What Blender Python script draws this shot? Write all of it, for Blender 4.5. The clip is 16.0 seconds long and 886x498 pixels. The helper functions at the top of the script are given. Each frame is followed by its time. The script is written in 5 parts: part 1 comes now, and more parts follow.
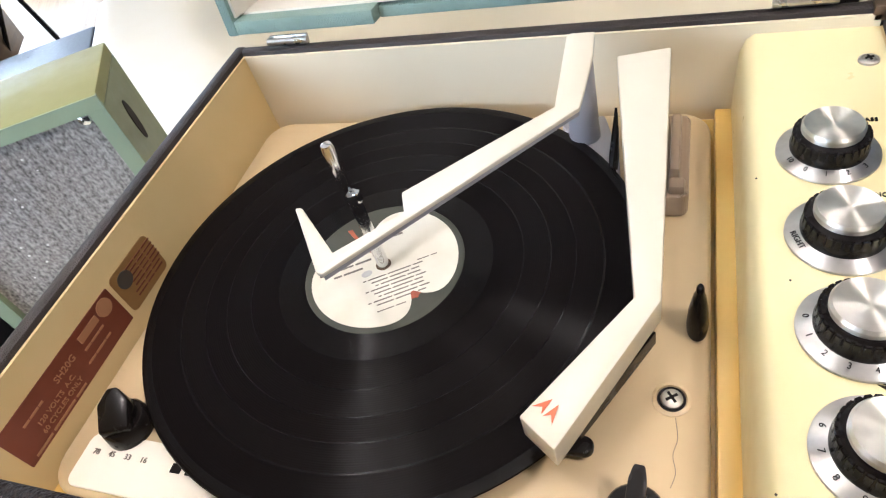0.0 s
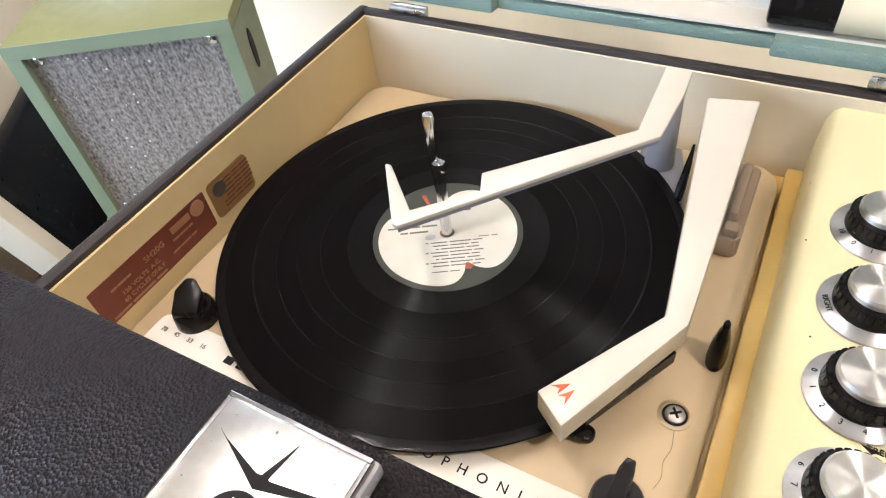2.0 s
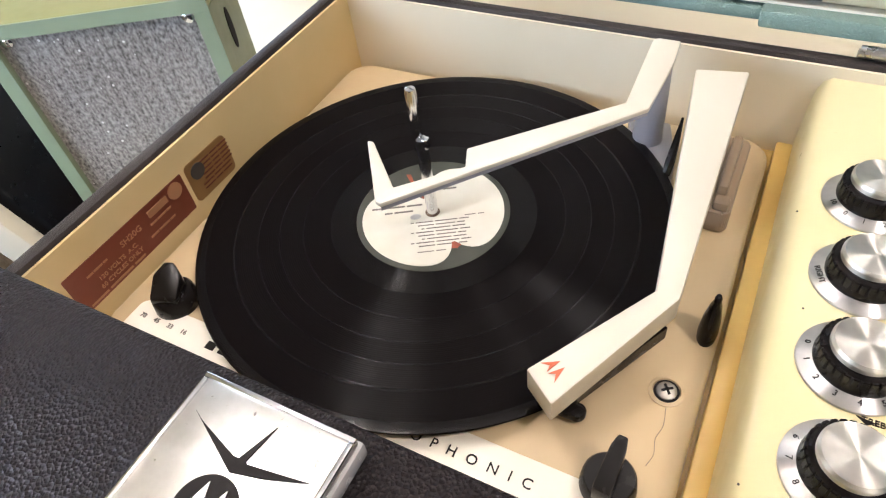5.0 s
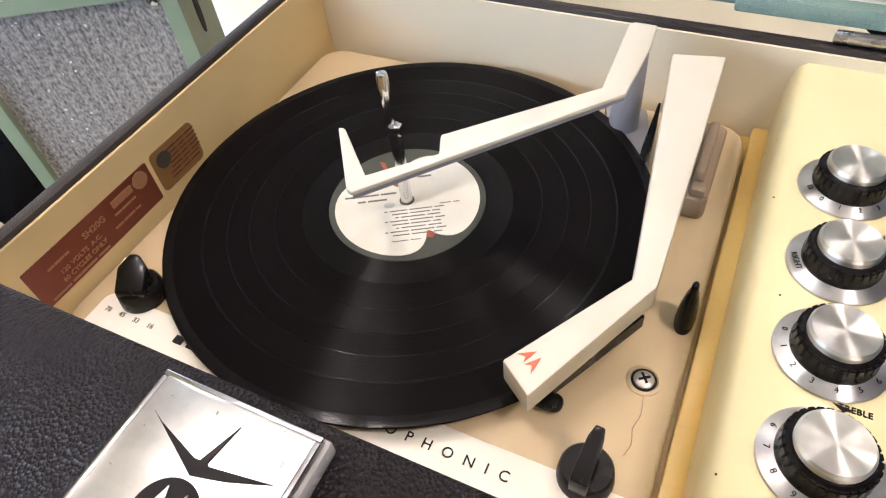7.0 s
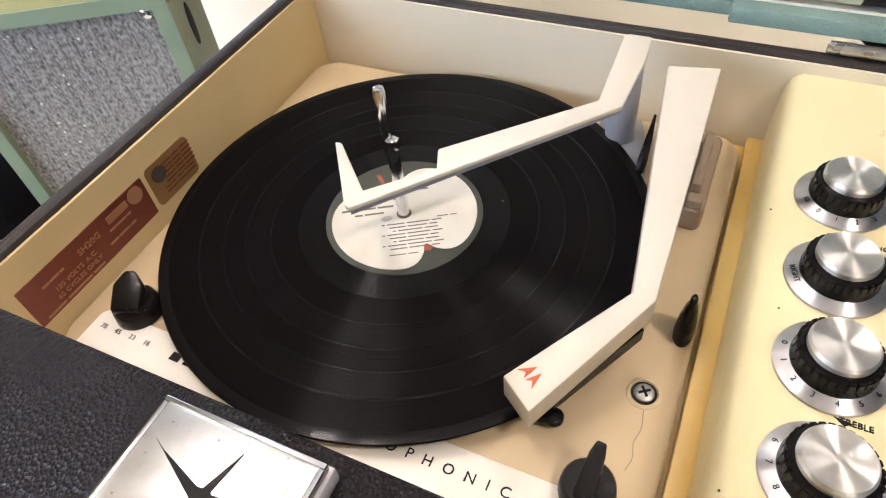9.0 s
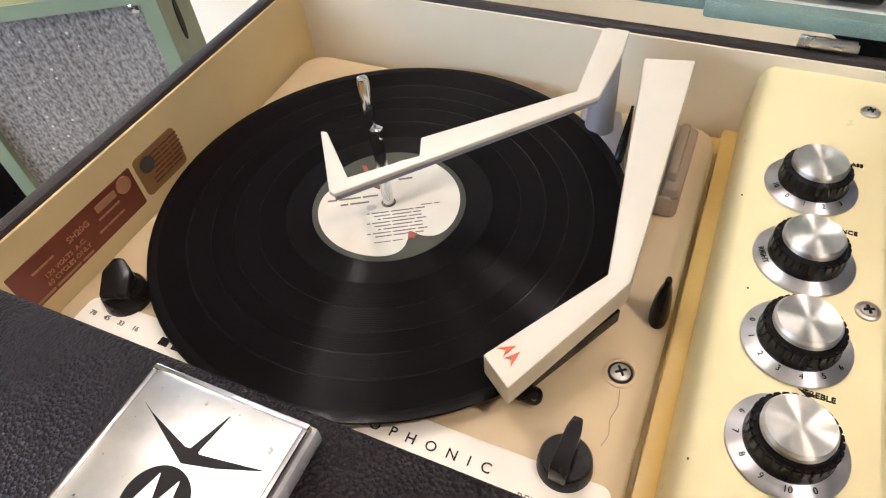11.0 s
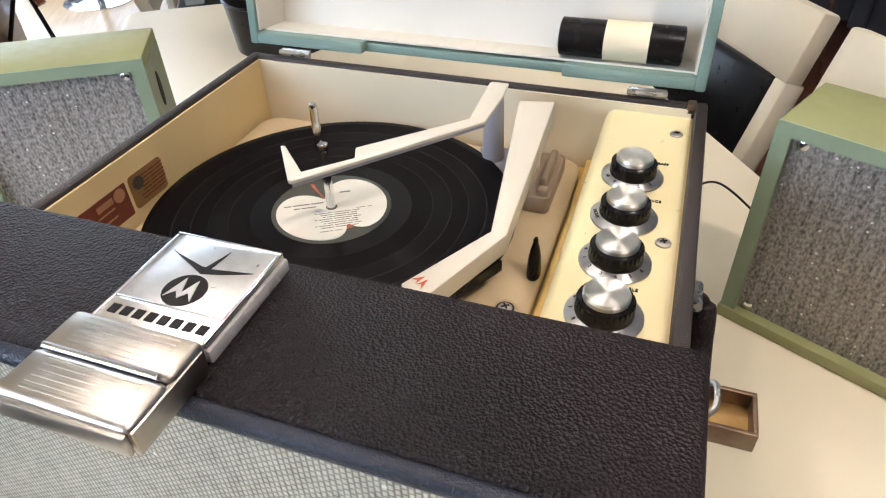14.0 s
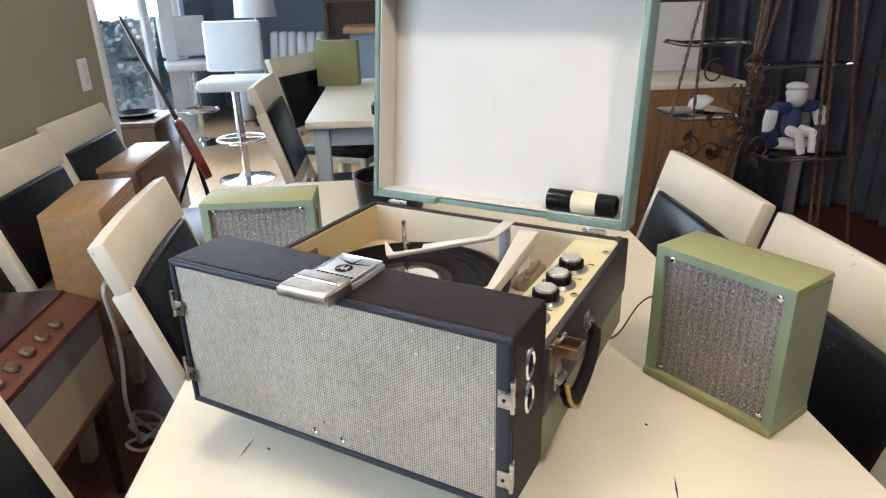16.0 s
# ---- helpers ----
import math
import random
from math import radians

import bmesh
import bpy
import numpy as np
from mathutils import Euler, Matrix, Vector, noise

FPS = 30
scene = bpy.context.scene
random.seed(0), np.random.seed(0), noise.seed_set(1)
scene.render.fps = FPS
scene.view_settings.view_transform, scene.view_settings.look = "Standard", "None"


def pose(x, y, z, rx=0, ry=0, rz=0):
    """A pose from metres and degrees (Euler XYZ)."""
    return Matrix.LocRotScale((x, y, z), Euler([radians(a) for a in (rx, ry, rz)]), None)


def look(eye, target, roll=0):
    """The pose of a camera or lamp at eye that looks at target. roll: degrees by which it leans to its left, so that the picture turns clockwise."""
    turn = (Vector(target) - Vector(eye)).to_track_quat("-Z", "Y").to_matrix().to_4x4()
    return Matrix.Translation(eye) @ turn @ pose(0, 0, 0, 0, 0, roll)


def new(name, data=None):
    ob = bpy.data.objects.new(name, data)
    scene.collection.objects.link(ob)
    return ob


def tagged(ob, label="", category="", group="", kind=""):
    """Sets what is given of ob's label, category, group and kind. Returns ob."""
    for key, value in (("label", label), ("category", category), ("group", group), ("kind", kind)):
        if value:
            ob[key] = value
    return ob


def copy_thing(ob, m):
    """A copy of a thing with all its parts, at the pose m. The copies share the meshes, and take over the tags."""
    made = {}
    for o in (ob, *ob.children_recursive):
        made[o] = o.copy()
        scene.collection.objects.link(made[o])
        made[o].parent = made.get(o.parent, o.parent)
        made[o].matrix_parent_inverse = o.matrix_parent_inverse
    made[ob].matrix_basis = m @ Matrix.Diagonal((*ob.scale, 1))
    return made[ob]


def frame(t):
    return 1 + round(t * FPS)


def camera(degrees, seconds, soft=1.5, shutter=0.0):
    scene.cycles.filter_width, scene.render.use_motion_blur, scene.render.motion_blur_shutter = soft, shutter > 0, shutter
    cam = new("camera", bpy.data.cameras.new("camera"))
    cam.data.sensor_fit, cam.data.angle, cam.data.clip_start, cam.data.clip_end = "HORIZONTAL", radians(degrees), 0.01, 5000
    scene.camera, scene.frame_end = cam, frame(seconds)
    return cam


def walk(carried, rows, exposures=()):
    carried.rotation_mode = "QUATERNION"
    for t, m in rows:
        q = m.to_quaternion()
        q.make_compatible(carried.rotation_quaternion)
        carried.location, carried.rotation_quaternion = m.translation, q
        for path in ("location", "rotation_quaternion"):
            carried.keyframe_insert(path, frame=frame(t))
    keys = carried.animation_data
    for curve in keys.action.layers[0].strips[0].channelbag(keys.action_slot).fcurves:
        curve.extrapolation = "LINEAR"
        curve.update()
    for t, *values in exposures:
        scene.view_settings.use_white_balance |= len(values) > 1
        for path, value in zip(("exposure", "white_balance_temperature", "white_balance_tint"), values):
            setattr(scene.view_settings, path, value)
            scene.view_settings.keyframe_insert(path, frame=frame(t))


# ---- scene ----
cam = camera(68.3, 16.0, soft=1.2)
PATH = [
    (0, (0.168, -0.22, 1.163), (-0.503, 1.002, -0.271), -19.0),
    (0.5, (0.171, -0.248, 1.175), (-0.48, 0.946, -0.292), -14.3),
    (1, (0.168, -0.255, 1.19), (-0.525, 0.96, -0.238), -8.3),
    (1.5, (0.171, -0.253, 1.19), (-0.597, 0.917, -0.239), -7.2),
    (2, (0.172, -0.249, 1.187), (-0.611, 0.89, -0.259), -8.7),
    (2.5, (0.172, -0.247, 1.182), (-0.594, 0.884, -0.279), -8.9),
    (3, (0.169, -0.247, 1.183), (-0.596, 0.889, -0.275), -8.7),
    (3.5, (0.167, -0.246, 1.18), (-0.588, 0.889, -0.284), -8.7),
    (4, (0.17, -0.247, 1.178), (-0.591, 0.877, -0.291), -9.2),
    (6.5, (0.172, -0.244, 1.173), (-0.516, 0.901, -0.315), -7.4),
    (7, (0.171, -0.241, 1.171), (-0.505, 0.892, -0.333), -7.4),
    (7.5, (0.17, -0.241, 1.171), (-0.502, 0.886, -0.339), -7.3),
    (8, (0.169, -0.242, 1.171), (-0.497, 0.886, -0.34), -6.8),
    (8.5, (0.168, -0.24, 1.171), (-0.494, 0.895, -0.336), -7.1),
    (9, (0.167, -0.238, 1.174), (-0.494, 0.913, -0.322), -7.2),
    (9.2, (0.167, -0.236, 1.174), (-0.495, 0.913, -0.324), -7.6),
    (11.5, (0.177, -0.25, 1.175), (-0.45, 0.928, -0.316), -5.9),
    (12, (0.177, -0.248, 1.173), (-0.444, 0.936, -0.314), -5.6),
    (12.5, (0.178, -0.248, 1.177), (-0.435, 0.925, -0.323), -5.4),
    (13, (0.178, -0.253, 1.176), (-0.442, 0.94, -0.305), -5.5),
    (13.5, (0.202, -0.284, 1.183), (-0.466, 1.007, -0.19), -6.3),
    (14, (0.246, -0.383, 1.19), (-0.307, 1.086, -0.05), -2.2),
    (14.5, (0.32, -0.497, 1.229), (-0.348, 1.057, 0.161), -1.9),
    (15, (0.41, -0.612, 1.241), (-0.405, 0.955, 0.302), -3.2),
    (15.5, (0.455, -0.687, 1.266), (-0.419, 0.904, 0.427), -1.9),
    (16, (0.472, -0.739, 1.286), (-0.42, 0.887, 0.538), -1.5),
]
walk(cam, [(t, look(eye, target, roll)) for t, eye, target, roll in PATH], [(0, 0.20, 5600, 13), (3, 0.09, 5650, 14), (4, 0.18, 5700, 13), (7, 0.10, 5700, 15), (8.5, 0.05, 5720, 15), (13.2, -0.08, 5780, 15), (14.3, 0.05, 5720, 12), (15, 0.09, 5620, 11), (16, -0.05, 5800, 13)])

# ---- light ----
world = bpy.data.worlds.new("world")
scene.world = world
world.use_nodes = True
sky = world.node_tree.nodes.new("ShaderNodeTexSky")
sky.sky_type, sky.sun_disc = "NISHITA", False
sky.sun_elevation, sky.sun_rotation = radians(38), radians(-60)
world.node_tree.links.new(sky.outputs[0], world.node_tree.nodes["Background"].inputs[0])
world.node_tree.nodes["Background"].inputs[1].default_value = 0.12

TURN = 32.7
ROOM = pose(0, 0, 0, 0, 0, TURN)


def room(n, v, z=0, rz=0):
    """A pose in the room's own axes: n to the right of the table, v along it."""
    return ROOM @ pose(n, v, z, 0, 0, rz)


def lamp(name, kind, m, watts, colour, size):
    data = bpy.data.lights.new(name, kind)
    data.energy, data.color = watts, colour
    if kind == "AREA":
        data.shape, data.size, data.size_y = "RECTANGLE", size[0], size[1]
    elif kind == "SUN":
        data.angle = size
    else:
        data.shadow_soft_size = size
    ob = new(name, data)
    ob.matrix_world = m
    return ob


WARM, COOL = (1.0, 0.84, 0.68), (0.80, 0.91, 1.0)
for lx, ly, lz, watts in ((-0.45, 0.10, 2.05, 16.0), (-0.19, -0.16, 2.05, 15.0), (0.80, -0.25, 2.05, 32.0), (0.10, 0.67, 2.05, 12.0)):
    lamp("ceiling_bulb", "POINT", pose(lx, ly, lz), watts, WARM, 0.03)
lamp("window_light", "AREA", look(room(-1.9, 3.9, 1.25).translation, room(0.2, 0.6, 0.8).translation), 62, COOL, (2.6, 2.0))
lamp("side_window_light", "AREA", look(room(-1.15, -0.55, 1.32).translation, (0.05, 0.05, 0.92)), 14, (0.74, 0.86, 1.0), (1.1, 0.55))
lamp("sun", "SUN", look((0, 0, 0), room(0.75, -0.35, -0.6).translation), 2.5, (1.0, 0.95, 0.86), 0.01)


# ---- materials ----
def mat(name, c1, c2=None, rough=0.5, metal=0.0, scale=8.0, bump=0.0, bscale=120.0, coat=0.0, spread=0.15, detail=4.0, mix=(0.35, 0.65), per_object=0.0):
    """A surface of two mixed colours with grain and fine relief, in real-world size."""
    m = bpy.data.materials.new(name)
    m.use_nodes = True
    t, b = m.node_tree, m.node_tree.nodes["Principled BSDF"]
    c2 = c2 or tuple(0.82 * v for v in c1)
    at = t.nodes.new("ShaderNodeTexCoord")
    n = t.nodes.new("ShaderNodeTexNoise")
    n.inputs["Scale"].default_value, n.inputs["Detail"].default_value = scale, detail
    t.links.new(at.outputs["Object"], n.inputs["Vector"])
    ramp = t.nodes.new("ShaderNodeValToRGB")
    ramp.color_ramp.elements[0].position, ramp.color_ramp.elements[1].position = mix
    ramp.color_ramp.elements[0].color, ramp.color_ramp.elements[1].color = (*c2, 1), (*c1, 1)
    t.links.new(n.outputs[0], ramp.inputs[0])
    colour = ramp.outputs[0]
    if per_object:
        info, hue = t.nodes.new("ShaderNodeObjectInfo"), t.nodes.new("ShaderNodeHueSaturation")
        span = t.nodes.new("ShaderNodeMapRange")
        span.inputs[3].default_value, span.inputs[4].default_value = 1 - per_object, 1 + per_object
        t.links.new(info.outputs["Random"], span.inputs[0])
        t.links.new(span.outputs[0], hue.inputs["Value"])
        t.links.new(colour, hue.inputs["Color"])
        colour = hue.outputs[0]
    t.links.new(colour, b.inputs["Base Color"])
    fine = t.nodes.new("ShaderNodeTexNoise")
    fine.inputs["Scale"].default_value, fine.inputs["Detail"].default_value = bscale, 5
    t.links.new(at.outputs["Object"], fine.inputs["Vector"])
    r = t.nodes.new("ShaderNodeMapRange")
    r.inputs[3].default_value, r.inputs[4].default_value = max(0.02, rough - spread), min(1.0, rough + spread)
    t.links.new(fine.outputs[0], r.inputs[0])
    t.links.new(r.outputs[0], b.inputs["Roughness"])
    b.inputs["Metallic"].default_value = metal
    b.inputs["Coat Weight"].default_value = coat
    if bump:
        k = t.nodes.new("ShaderNodeBump")
        k.inputs["Strength"].default_value, k.inputs["Distance"].default_value = bump, 0.002
        t.links.new(fine.outputs[0], k.inputs["Height"])
        t.links.new(k.outputs[0], b.inputs["Normal"])
    return m


def leatherette(name, c1, c2, rough=0.42, grain=1100.0, bump=0.35, shine=0.5):
    """Embossed vinyl: small cells with darker creases."""
    m = mat(name, c1, c2, rough=rough, scale=6, spread=0.08)
    t, b = m.node_tree, m.node_tree.nodes["Principled BSDF"]
    b.inputs["Specular IOR Level"].default_value = shine
    at = t.nodes.new("ShaderNodeTexCoord")
    cell = t.nodes.new("ShaderNodeTexVoronoi")
    cell.inputs["Scale"].default_value = grain
    wob = t.nodes.new("ShaderNodeTexNoise")
    wob.inputs["Scale"].default_value = grain * 0.45
    add = t.nodes.new("ShaderNodeMath")
    add.operation = "ADD"
    t.links.new(at.outputs["Object"], cell.inputs["Vector"])
    t.links.new(at.outputs["Object"], wob.inputs["Vector"])
    t.links.new(cell.outputs["Distance"], add.inputs[0])
    t.links.new(wob.outputs[0], add.inputs[1])
    k = t.nodes.new("ShaderNodeBump")
    k.inputs["Strength"].default_value, k.inputs["Distance"].default_value = bump, 0.0012
    t.links.new(add.outputs[0], k.inputs["Height"])
    t.links.new(k.outputs[0], b.inputs["Normal"])
    return m


def cloth(name, dark, light, pitch_x, pitch_z, glint=0.0, slub=0.0, axes="XZ", mode="weave"):
    """A woven loudspeaker cloth: crossing threads, slubs and bright metallic flecks."""
    m = bpy.data.materials.new(name)
    m.use_nodes = True
    t, b = m.node_tree, m.node_tree.nodes["Principled BSDF"]
    at = t.nodes.new("ShaderNodeTexCoord")

    def node(kind, **sets):
        n = t.nodes.new(kind)
        for key, value in sets.items():
            n.inputs[key.replace("_", " ")].default_value = value
        return n

    def wave(direction, pitch):
        n = node("ShaderNodeTexWave", Scale=1.0 / pitch * 0.314, Distortion=0.9, Detail=2.0)
        n.inputs["Detail Scale"].default_value = 3.0
        n.wave_type, n.bands_direction = "BANDS", direction
        t.links.new(at.outputs["Object"], n.inputs["Vector"])
        return n.outputs["Fac"]

    def join(op, a, c):
        n = t.nodes.new("ShaderNodeMath")
        n.operation = op
        for k, v in enumerate((a, c)):
            if isinstance(v, float):
                n.inputs[k].default_value = v
            else:
                t.links.new(v, n.inputs[k])
        return n.outputs[0]

    rough = node("ShaderNodeTexNoise", Scale=slub or 300.0, Detail=6.0)
    stretch = node("ShaderNodeMapping")
    stretch.inputs["Scale"].default_value = (1, 1, 0.6)
    t.links.new(at.outputs["Object"], stretch.inputs["Vector"])
    t.links.new(stretch.outputs[0], rough.inputs["Vector"])
    patch = node("ShaderNodeTexNoise", Scale=9.0, Detail=3.0)
    t.links.new(at.outputs["Object"], patch.inputs["Vector"])
    if mode == "weave":
        flat, face = t.nodes.new("ShaderNodeSeparateXYZ"), t.nodes.new("ShaderNodeCombineXYZ")
        t.links.new(at.outputs["Object"], flat.inputs[0])
        t.links.new(flat.outputs["Z"], face.inputs["X"])
        t.links.new(flat.outputs["X"], face.inputs["Y"])
        knot = node("ShaderNodeTexBrick", Scale=1.0)
        knot.inputs["Brick Width"].default_value, knot.inputs["Row Height"].default_value = pitch_x, pitch_z
        knot.inputs["Mortar Size"].default_value, knot.inputs["Mortar Smooth"].default_value = pitch_z * 0.32, 1.0
        t.links.new(face.outputs[0], knot.inputs["Vector"])
        threads = join("SUBTRACT", 1.0, knot.outputs["Fac"])
        height = join("ADD", join("MULTIPLY", threads, 0.50), join("MULTIPLY", rough.outputs[0], 0.55))
    else:
        lines = join("MULTIPLY", wave("X", pitch_x), 0.07)
        height = join("ADD", lines, join("MULTIPLY", rough.outputs[0], 0.95))
    long = node("ShaderNodeTexNoise", Scale=420.0, Detail=3.0)
    pull = node("ShaderNodeMapping")
    pull.inputs["Scale"].default_value = (1, 1, 0.05)
    t.links.new(at.outputs["Object"], pull.inputs["Vector"])
    t.links.new(pull.outputs[0], long.inputs["Vector"])
    height = join("ADD", height, join("MULTIPLY", join("SUBTRACT", long.outputs[0], 0.5), 0.22))
    tone = join("ADD", height, join("MULTIPLY", patch.outputs[0], 0.25))
    ramp = t.nodes.new("ShaderNodeValToRGB")
    ramp.color_ramp.elements[0].position, ramp.color_ramp.elements[1].position = (0.30, 0.95) if mode == "weave" else (0.42, 0.80)
    ramp.color_ramp.elements[0].color, ramp.color_ramp.elements[1].color = (*dark, 1), (*light, 1)
    t.links.new(tone, ramp.inputs[0])
    fleck = node("ShaderNodeTexVoronoi", Scale=260.0)
    t.links.new(at.outputs["Object"], fleck.inputs["Vector"])
    pick = t.nodes.new("ShaderNodeSeparateColor")
    t.links.new(fleck.outputs["Color"], pick.inputs[0])
    hit = join("MULTIPLY", join("LESS_THAN", fleck.outputs["Distance"], 0.30), join("LESS_THAN", pick.outputs[0], glint))
    both = t.nodes.new("ShaderNodeMix")
    both.data_type = "RGBA"
    t.links.new(hit, both.inputs[0])
    t.links.new(ramp.outputs[0], both.inputs[6])
    both.inputs[7].default_value = (0.72, 0.70, 0.66, 1)
    t.links.new(both.outputs[2], b.inputs["Base Color"])
    t.links.new(join("MULTIPLY", hit, 0.8), b.inputs["Metallic"])
    t.links.new(join("SUBTRACT", 0.5, join("MULTIPLY", hit, 0.2)), b.inputs["Roughness"])
    k = t.nodes.new("ShaderNodeBump")
    k.inputs["Strength"].default_value, k.inputs["Distance"].default_value = 0.6, 0.0012
    t.links.new(height, k.inputs["Height"])
    t.links.new(k.outputs[0], b.inputs["Normal"])
    return m


def painted_wood(name, paint, under, worn=0.68, rough=0.45):
    """Old paint, rubbed through to the wood in small chips."""
    m = mat(name, paint, tuple(0.88 * v for v in paint), rough=rough, scale=5, bump=0.12, bscale=70)
    t, b = m.node_tree, m.node_tree.nodes["Principled BSDF"]
    base = b.inputs["Base Color"].links[0].from_socket
    at = t.nodes.new("ShaderNodeTexCoord")
    chip = t.nodes.new("ShaderNodeTexNoise")
    chip.inputs["Scale"].default_value, chip.inputs["Detail"].default_value, chip.inputs["Roughness"].default_value = 13, 8, 0.68
    info, shift = t.nodes.new("ShaderNodeObjectInfo"), t.nodes.new("ShaderNodeVectorMath")
    shift.operation = "MULTIPLY_ADD"
    shift.inputs[1].default_value = (37.0, 53.0, 71.0)
    t.links.new(info.outputs["Random"], shift.inputs[0])
    t.links.new(at.outputs["Object"], shift.inputs[2])
    t.links.new(shift.outputs[0], chip.inputs["Vector"])
    edge = t.nodes.new("ShaderNodeMapRange")
    edge.inputs[1].default_value, edge.inputs[2].default_value = worn, worn + 0.02
    t.links.new(chip.outputs[0], edge.inputs[0])
    both = t.nodes.new("ShaderNodeMix")
    both.data_type = "RGBA"
    t.links.new(edge.outputs[0], both.inputs[0])
    t.links.new(base, both.inputs[6])
    both.inputs[7].default_value = (*under, 1)
    t.links.new(both.outputs[2], b.inputs["Base Color"])
    return m


def grained_wood(name, c1, c2, rough=0.4, scale=3.0, axis=0):
    m = mat(name, c1, c2, rough=rough, scale=scale, bump=0.01, bscale=60, spread=0.06, coat=0.15)
    t = m.node_tree
    n = [q for q in t.nodes if q.type == "TEX_NOISE"][0]
    at = [q for q in t.nodes if q.type == "TEX_COORD"][0]
    k = t.nodes.new("ShaderNodeMapping")
    size = [14.0, 14.0, 14.0]
    size[axis] = 0.9
    k.inputs["Scale"].default_value = size
    n.inputs["Distortion"].default_value = 0.6
    t.links.new(at.outputs["Object"], k.inputs["Vector"])
    t.links.new(k.outputs[0], n.inputs["Vector"])
    return m


def vinyl_disc():
    """Pressed vinyl: rings of grooves that stretch each highlight across the radius."""
    m = bpy.data.materials.new("pressed_vinyl")
    m.use_nodes = True
    t, b = m.node_tree, m.node_tree.nodes["Principled BSDF"]
    at = t.nodes.new("ShaderNodeTexCoord")
    cut = t.nodes.new("ShaderNodeVectorMath")
    cut.operation = "MULTIPLY"
    cut.inputs[1].default_value = (1, 1, 0)
    far = t.nodes.new("ShaderNodeVectorMath")
    far.operation = "LENGTH"
    t.links.new(at.outputs["Object"], cut.inputs[0])
    t.links.new(cut.outputs[0], far.inputs[0])
    band = t.nodes.new("ShaderNodeValToRGB")
    band.color_ramp.interpolation = "CONSTANT"
    scaled = t.nodes.new("ShaderNodeMath")
    scaled.operation = "DIVIDE"
    scaled.inputs[1].default_value = 0.151
    t.links.new(far.outputs["Value"], scaled.inputs[0])
    t.links.new(scaled.outputs[0], band.inputs[0])
    e = band.color_ramp.elements
    stops = [(0.0, 0.24), (0.43, 0.32), (0.545, 0.18), (0.55, 0.30), (0.645, 0.18), (0.651, 0.33), (0.735, 0.18), (0.741, 0.30), (0.835, 0.18), (0.841, 0.32), (0.955, 0.18)]
    e[0].position, e[0].color = 0.0, (0.22, 0.22, 0.22, 1)
    e[1].position, e[1].color = 0.999, (0.22, 0.22, 0.22, 1)
    for p, v in stops[1:]:
        s = e.new(p)
        s.color = (v, v, v, 1)
    t.links.new(band.outputs[0], b.inputs["Roughness"])
    b.inputs["Base Color"].default_value = (0.0036, 0.0028, 0.003, 1)
    gloss = t.nodes.new("ShaderNodeMapRange")
    gloss.inputs[1].default_value, gloss.inputs[2].default_value = 0.18, 0.32
    gloss.inputs[3].default_value, gloss.inputs[4].default_value = 0.16, 0.055
    t.links.new(band.outputs[0], gloss.inputs[0])
    t.links.new(gloss.outputs[0], b.inputs["Specular IOR Level"])
    b.inputs["Anisotropic"].default_value = 1.0
    b.inputs["Anisotropic Rotation"].default_value = 0.25
    tan = t.nodes.new("ShaderNodeTangent")
    tan.direction_type, tan.axis = "RADIAL", "Z"
    t.links.new(tan.outputs[0], b.inputs["Tangent"])
    ring = t.nodes.new("ShaderNodeMath")
    ring.operation = "SINE"
    fast = t.nodes.new("ShaderNodeMath")
    fast.operation = "MULTIPLY"
    fast.inputs[1].default_value = 5200.0
    t.links.new(far.outputs["Value"], fast.inputs[0])
    t.links.new(fast.outputs[0], ring.inputs[0])
    slow = t.nodes.new("ShaderNodeTexNoise")
    slow.noise_dimensions = "1D"
    slow.inputs["Scale"].default_value, slow.inputs["Detail"].default_value = 700.0, 3
    t.links.new(far.outputs["Value"], slow.inputs["W"])
    add = t.nodes.new("ShaderNodeMath")
    add.operation = "MULTIPLY_ADD"
    add.inputs[1].default_value = 0.25
    t.links.new(ring.outputs[0], add.inputs[0])
    t.links.new(slow.outputs[0], add.inputs[2])
    k = t.nodes.new("ShaderNodeBump")
    k.inputs["Strength"].default_value, k.inputs["Distance"].default_value = 0.14, 0.0004
    t.links.new(add.outputs[0], k.inputs["Height"])
    t.links.new(k.outputs[0], b.inputs["Normal"])
    return m


def spun_metal(name, colour, rough=0.22):
    m = mat(name, colour, tuple(0.9 * v for v in colour), rough=rough, metal=1.0, scale=200, spread=0.05)
    t, b = m.node_tree, m.node_tree.nodes["Principled BSDF"]
    tan = t.nodes.new("ShaderNodeTangent")
    tan.direction_type, tan.axis = "RADIAL", "Z"
    t.links.new(tan.outputs[0], b.inputs["Tangent"])
    b.inputs["Anisotropic"].default_value = 0.96
    b.inputs["Anisotropic Rotation"].default_value = 0.25
    return m


def glass(name, tint=(0.9, 0.96, 0.95)):
    m = bpy.data.materials.new(name)
    m.use_nodes = True
    b = m.node_tree.nodes["Principled BSDF"]
    b.inputs["Base Color"].default_value = (*tint, 1)
    b.inputs["Roughness"].default_value = 0.02
    b.inputs["Transmission Weight"].default_value = 1.0
    return m


def glow(name, colour, strength):
    m = bpy.data.materials.new(name)
    m.use_nodes = True
    b = m.node_tree.nodes["Principled BSDF"]
    b.inputs["Base Color"].default_value = (*colour, 1)
    b.inputs["Emission Color"].default_value = (*colour, 1)
    b.inputs["Emission Strength"].default_value = strength
    return m


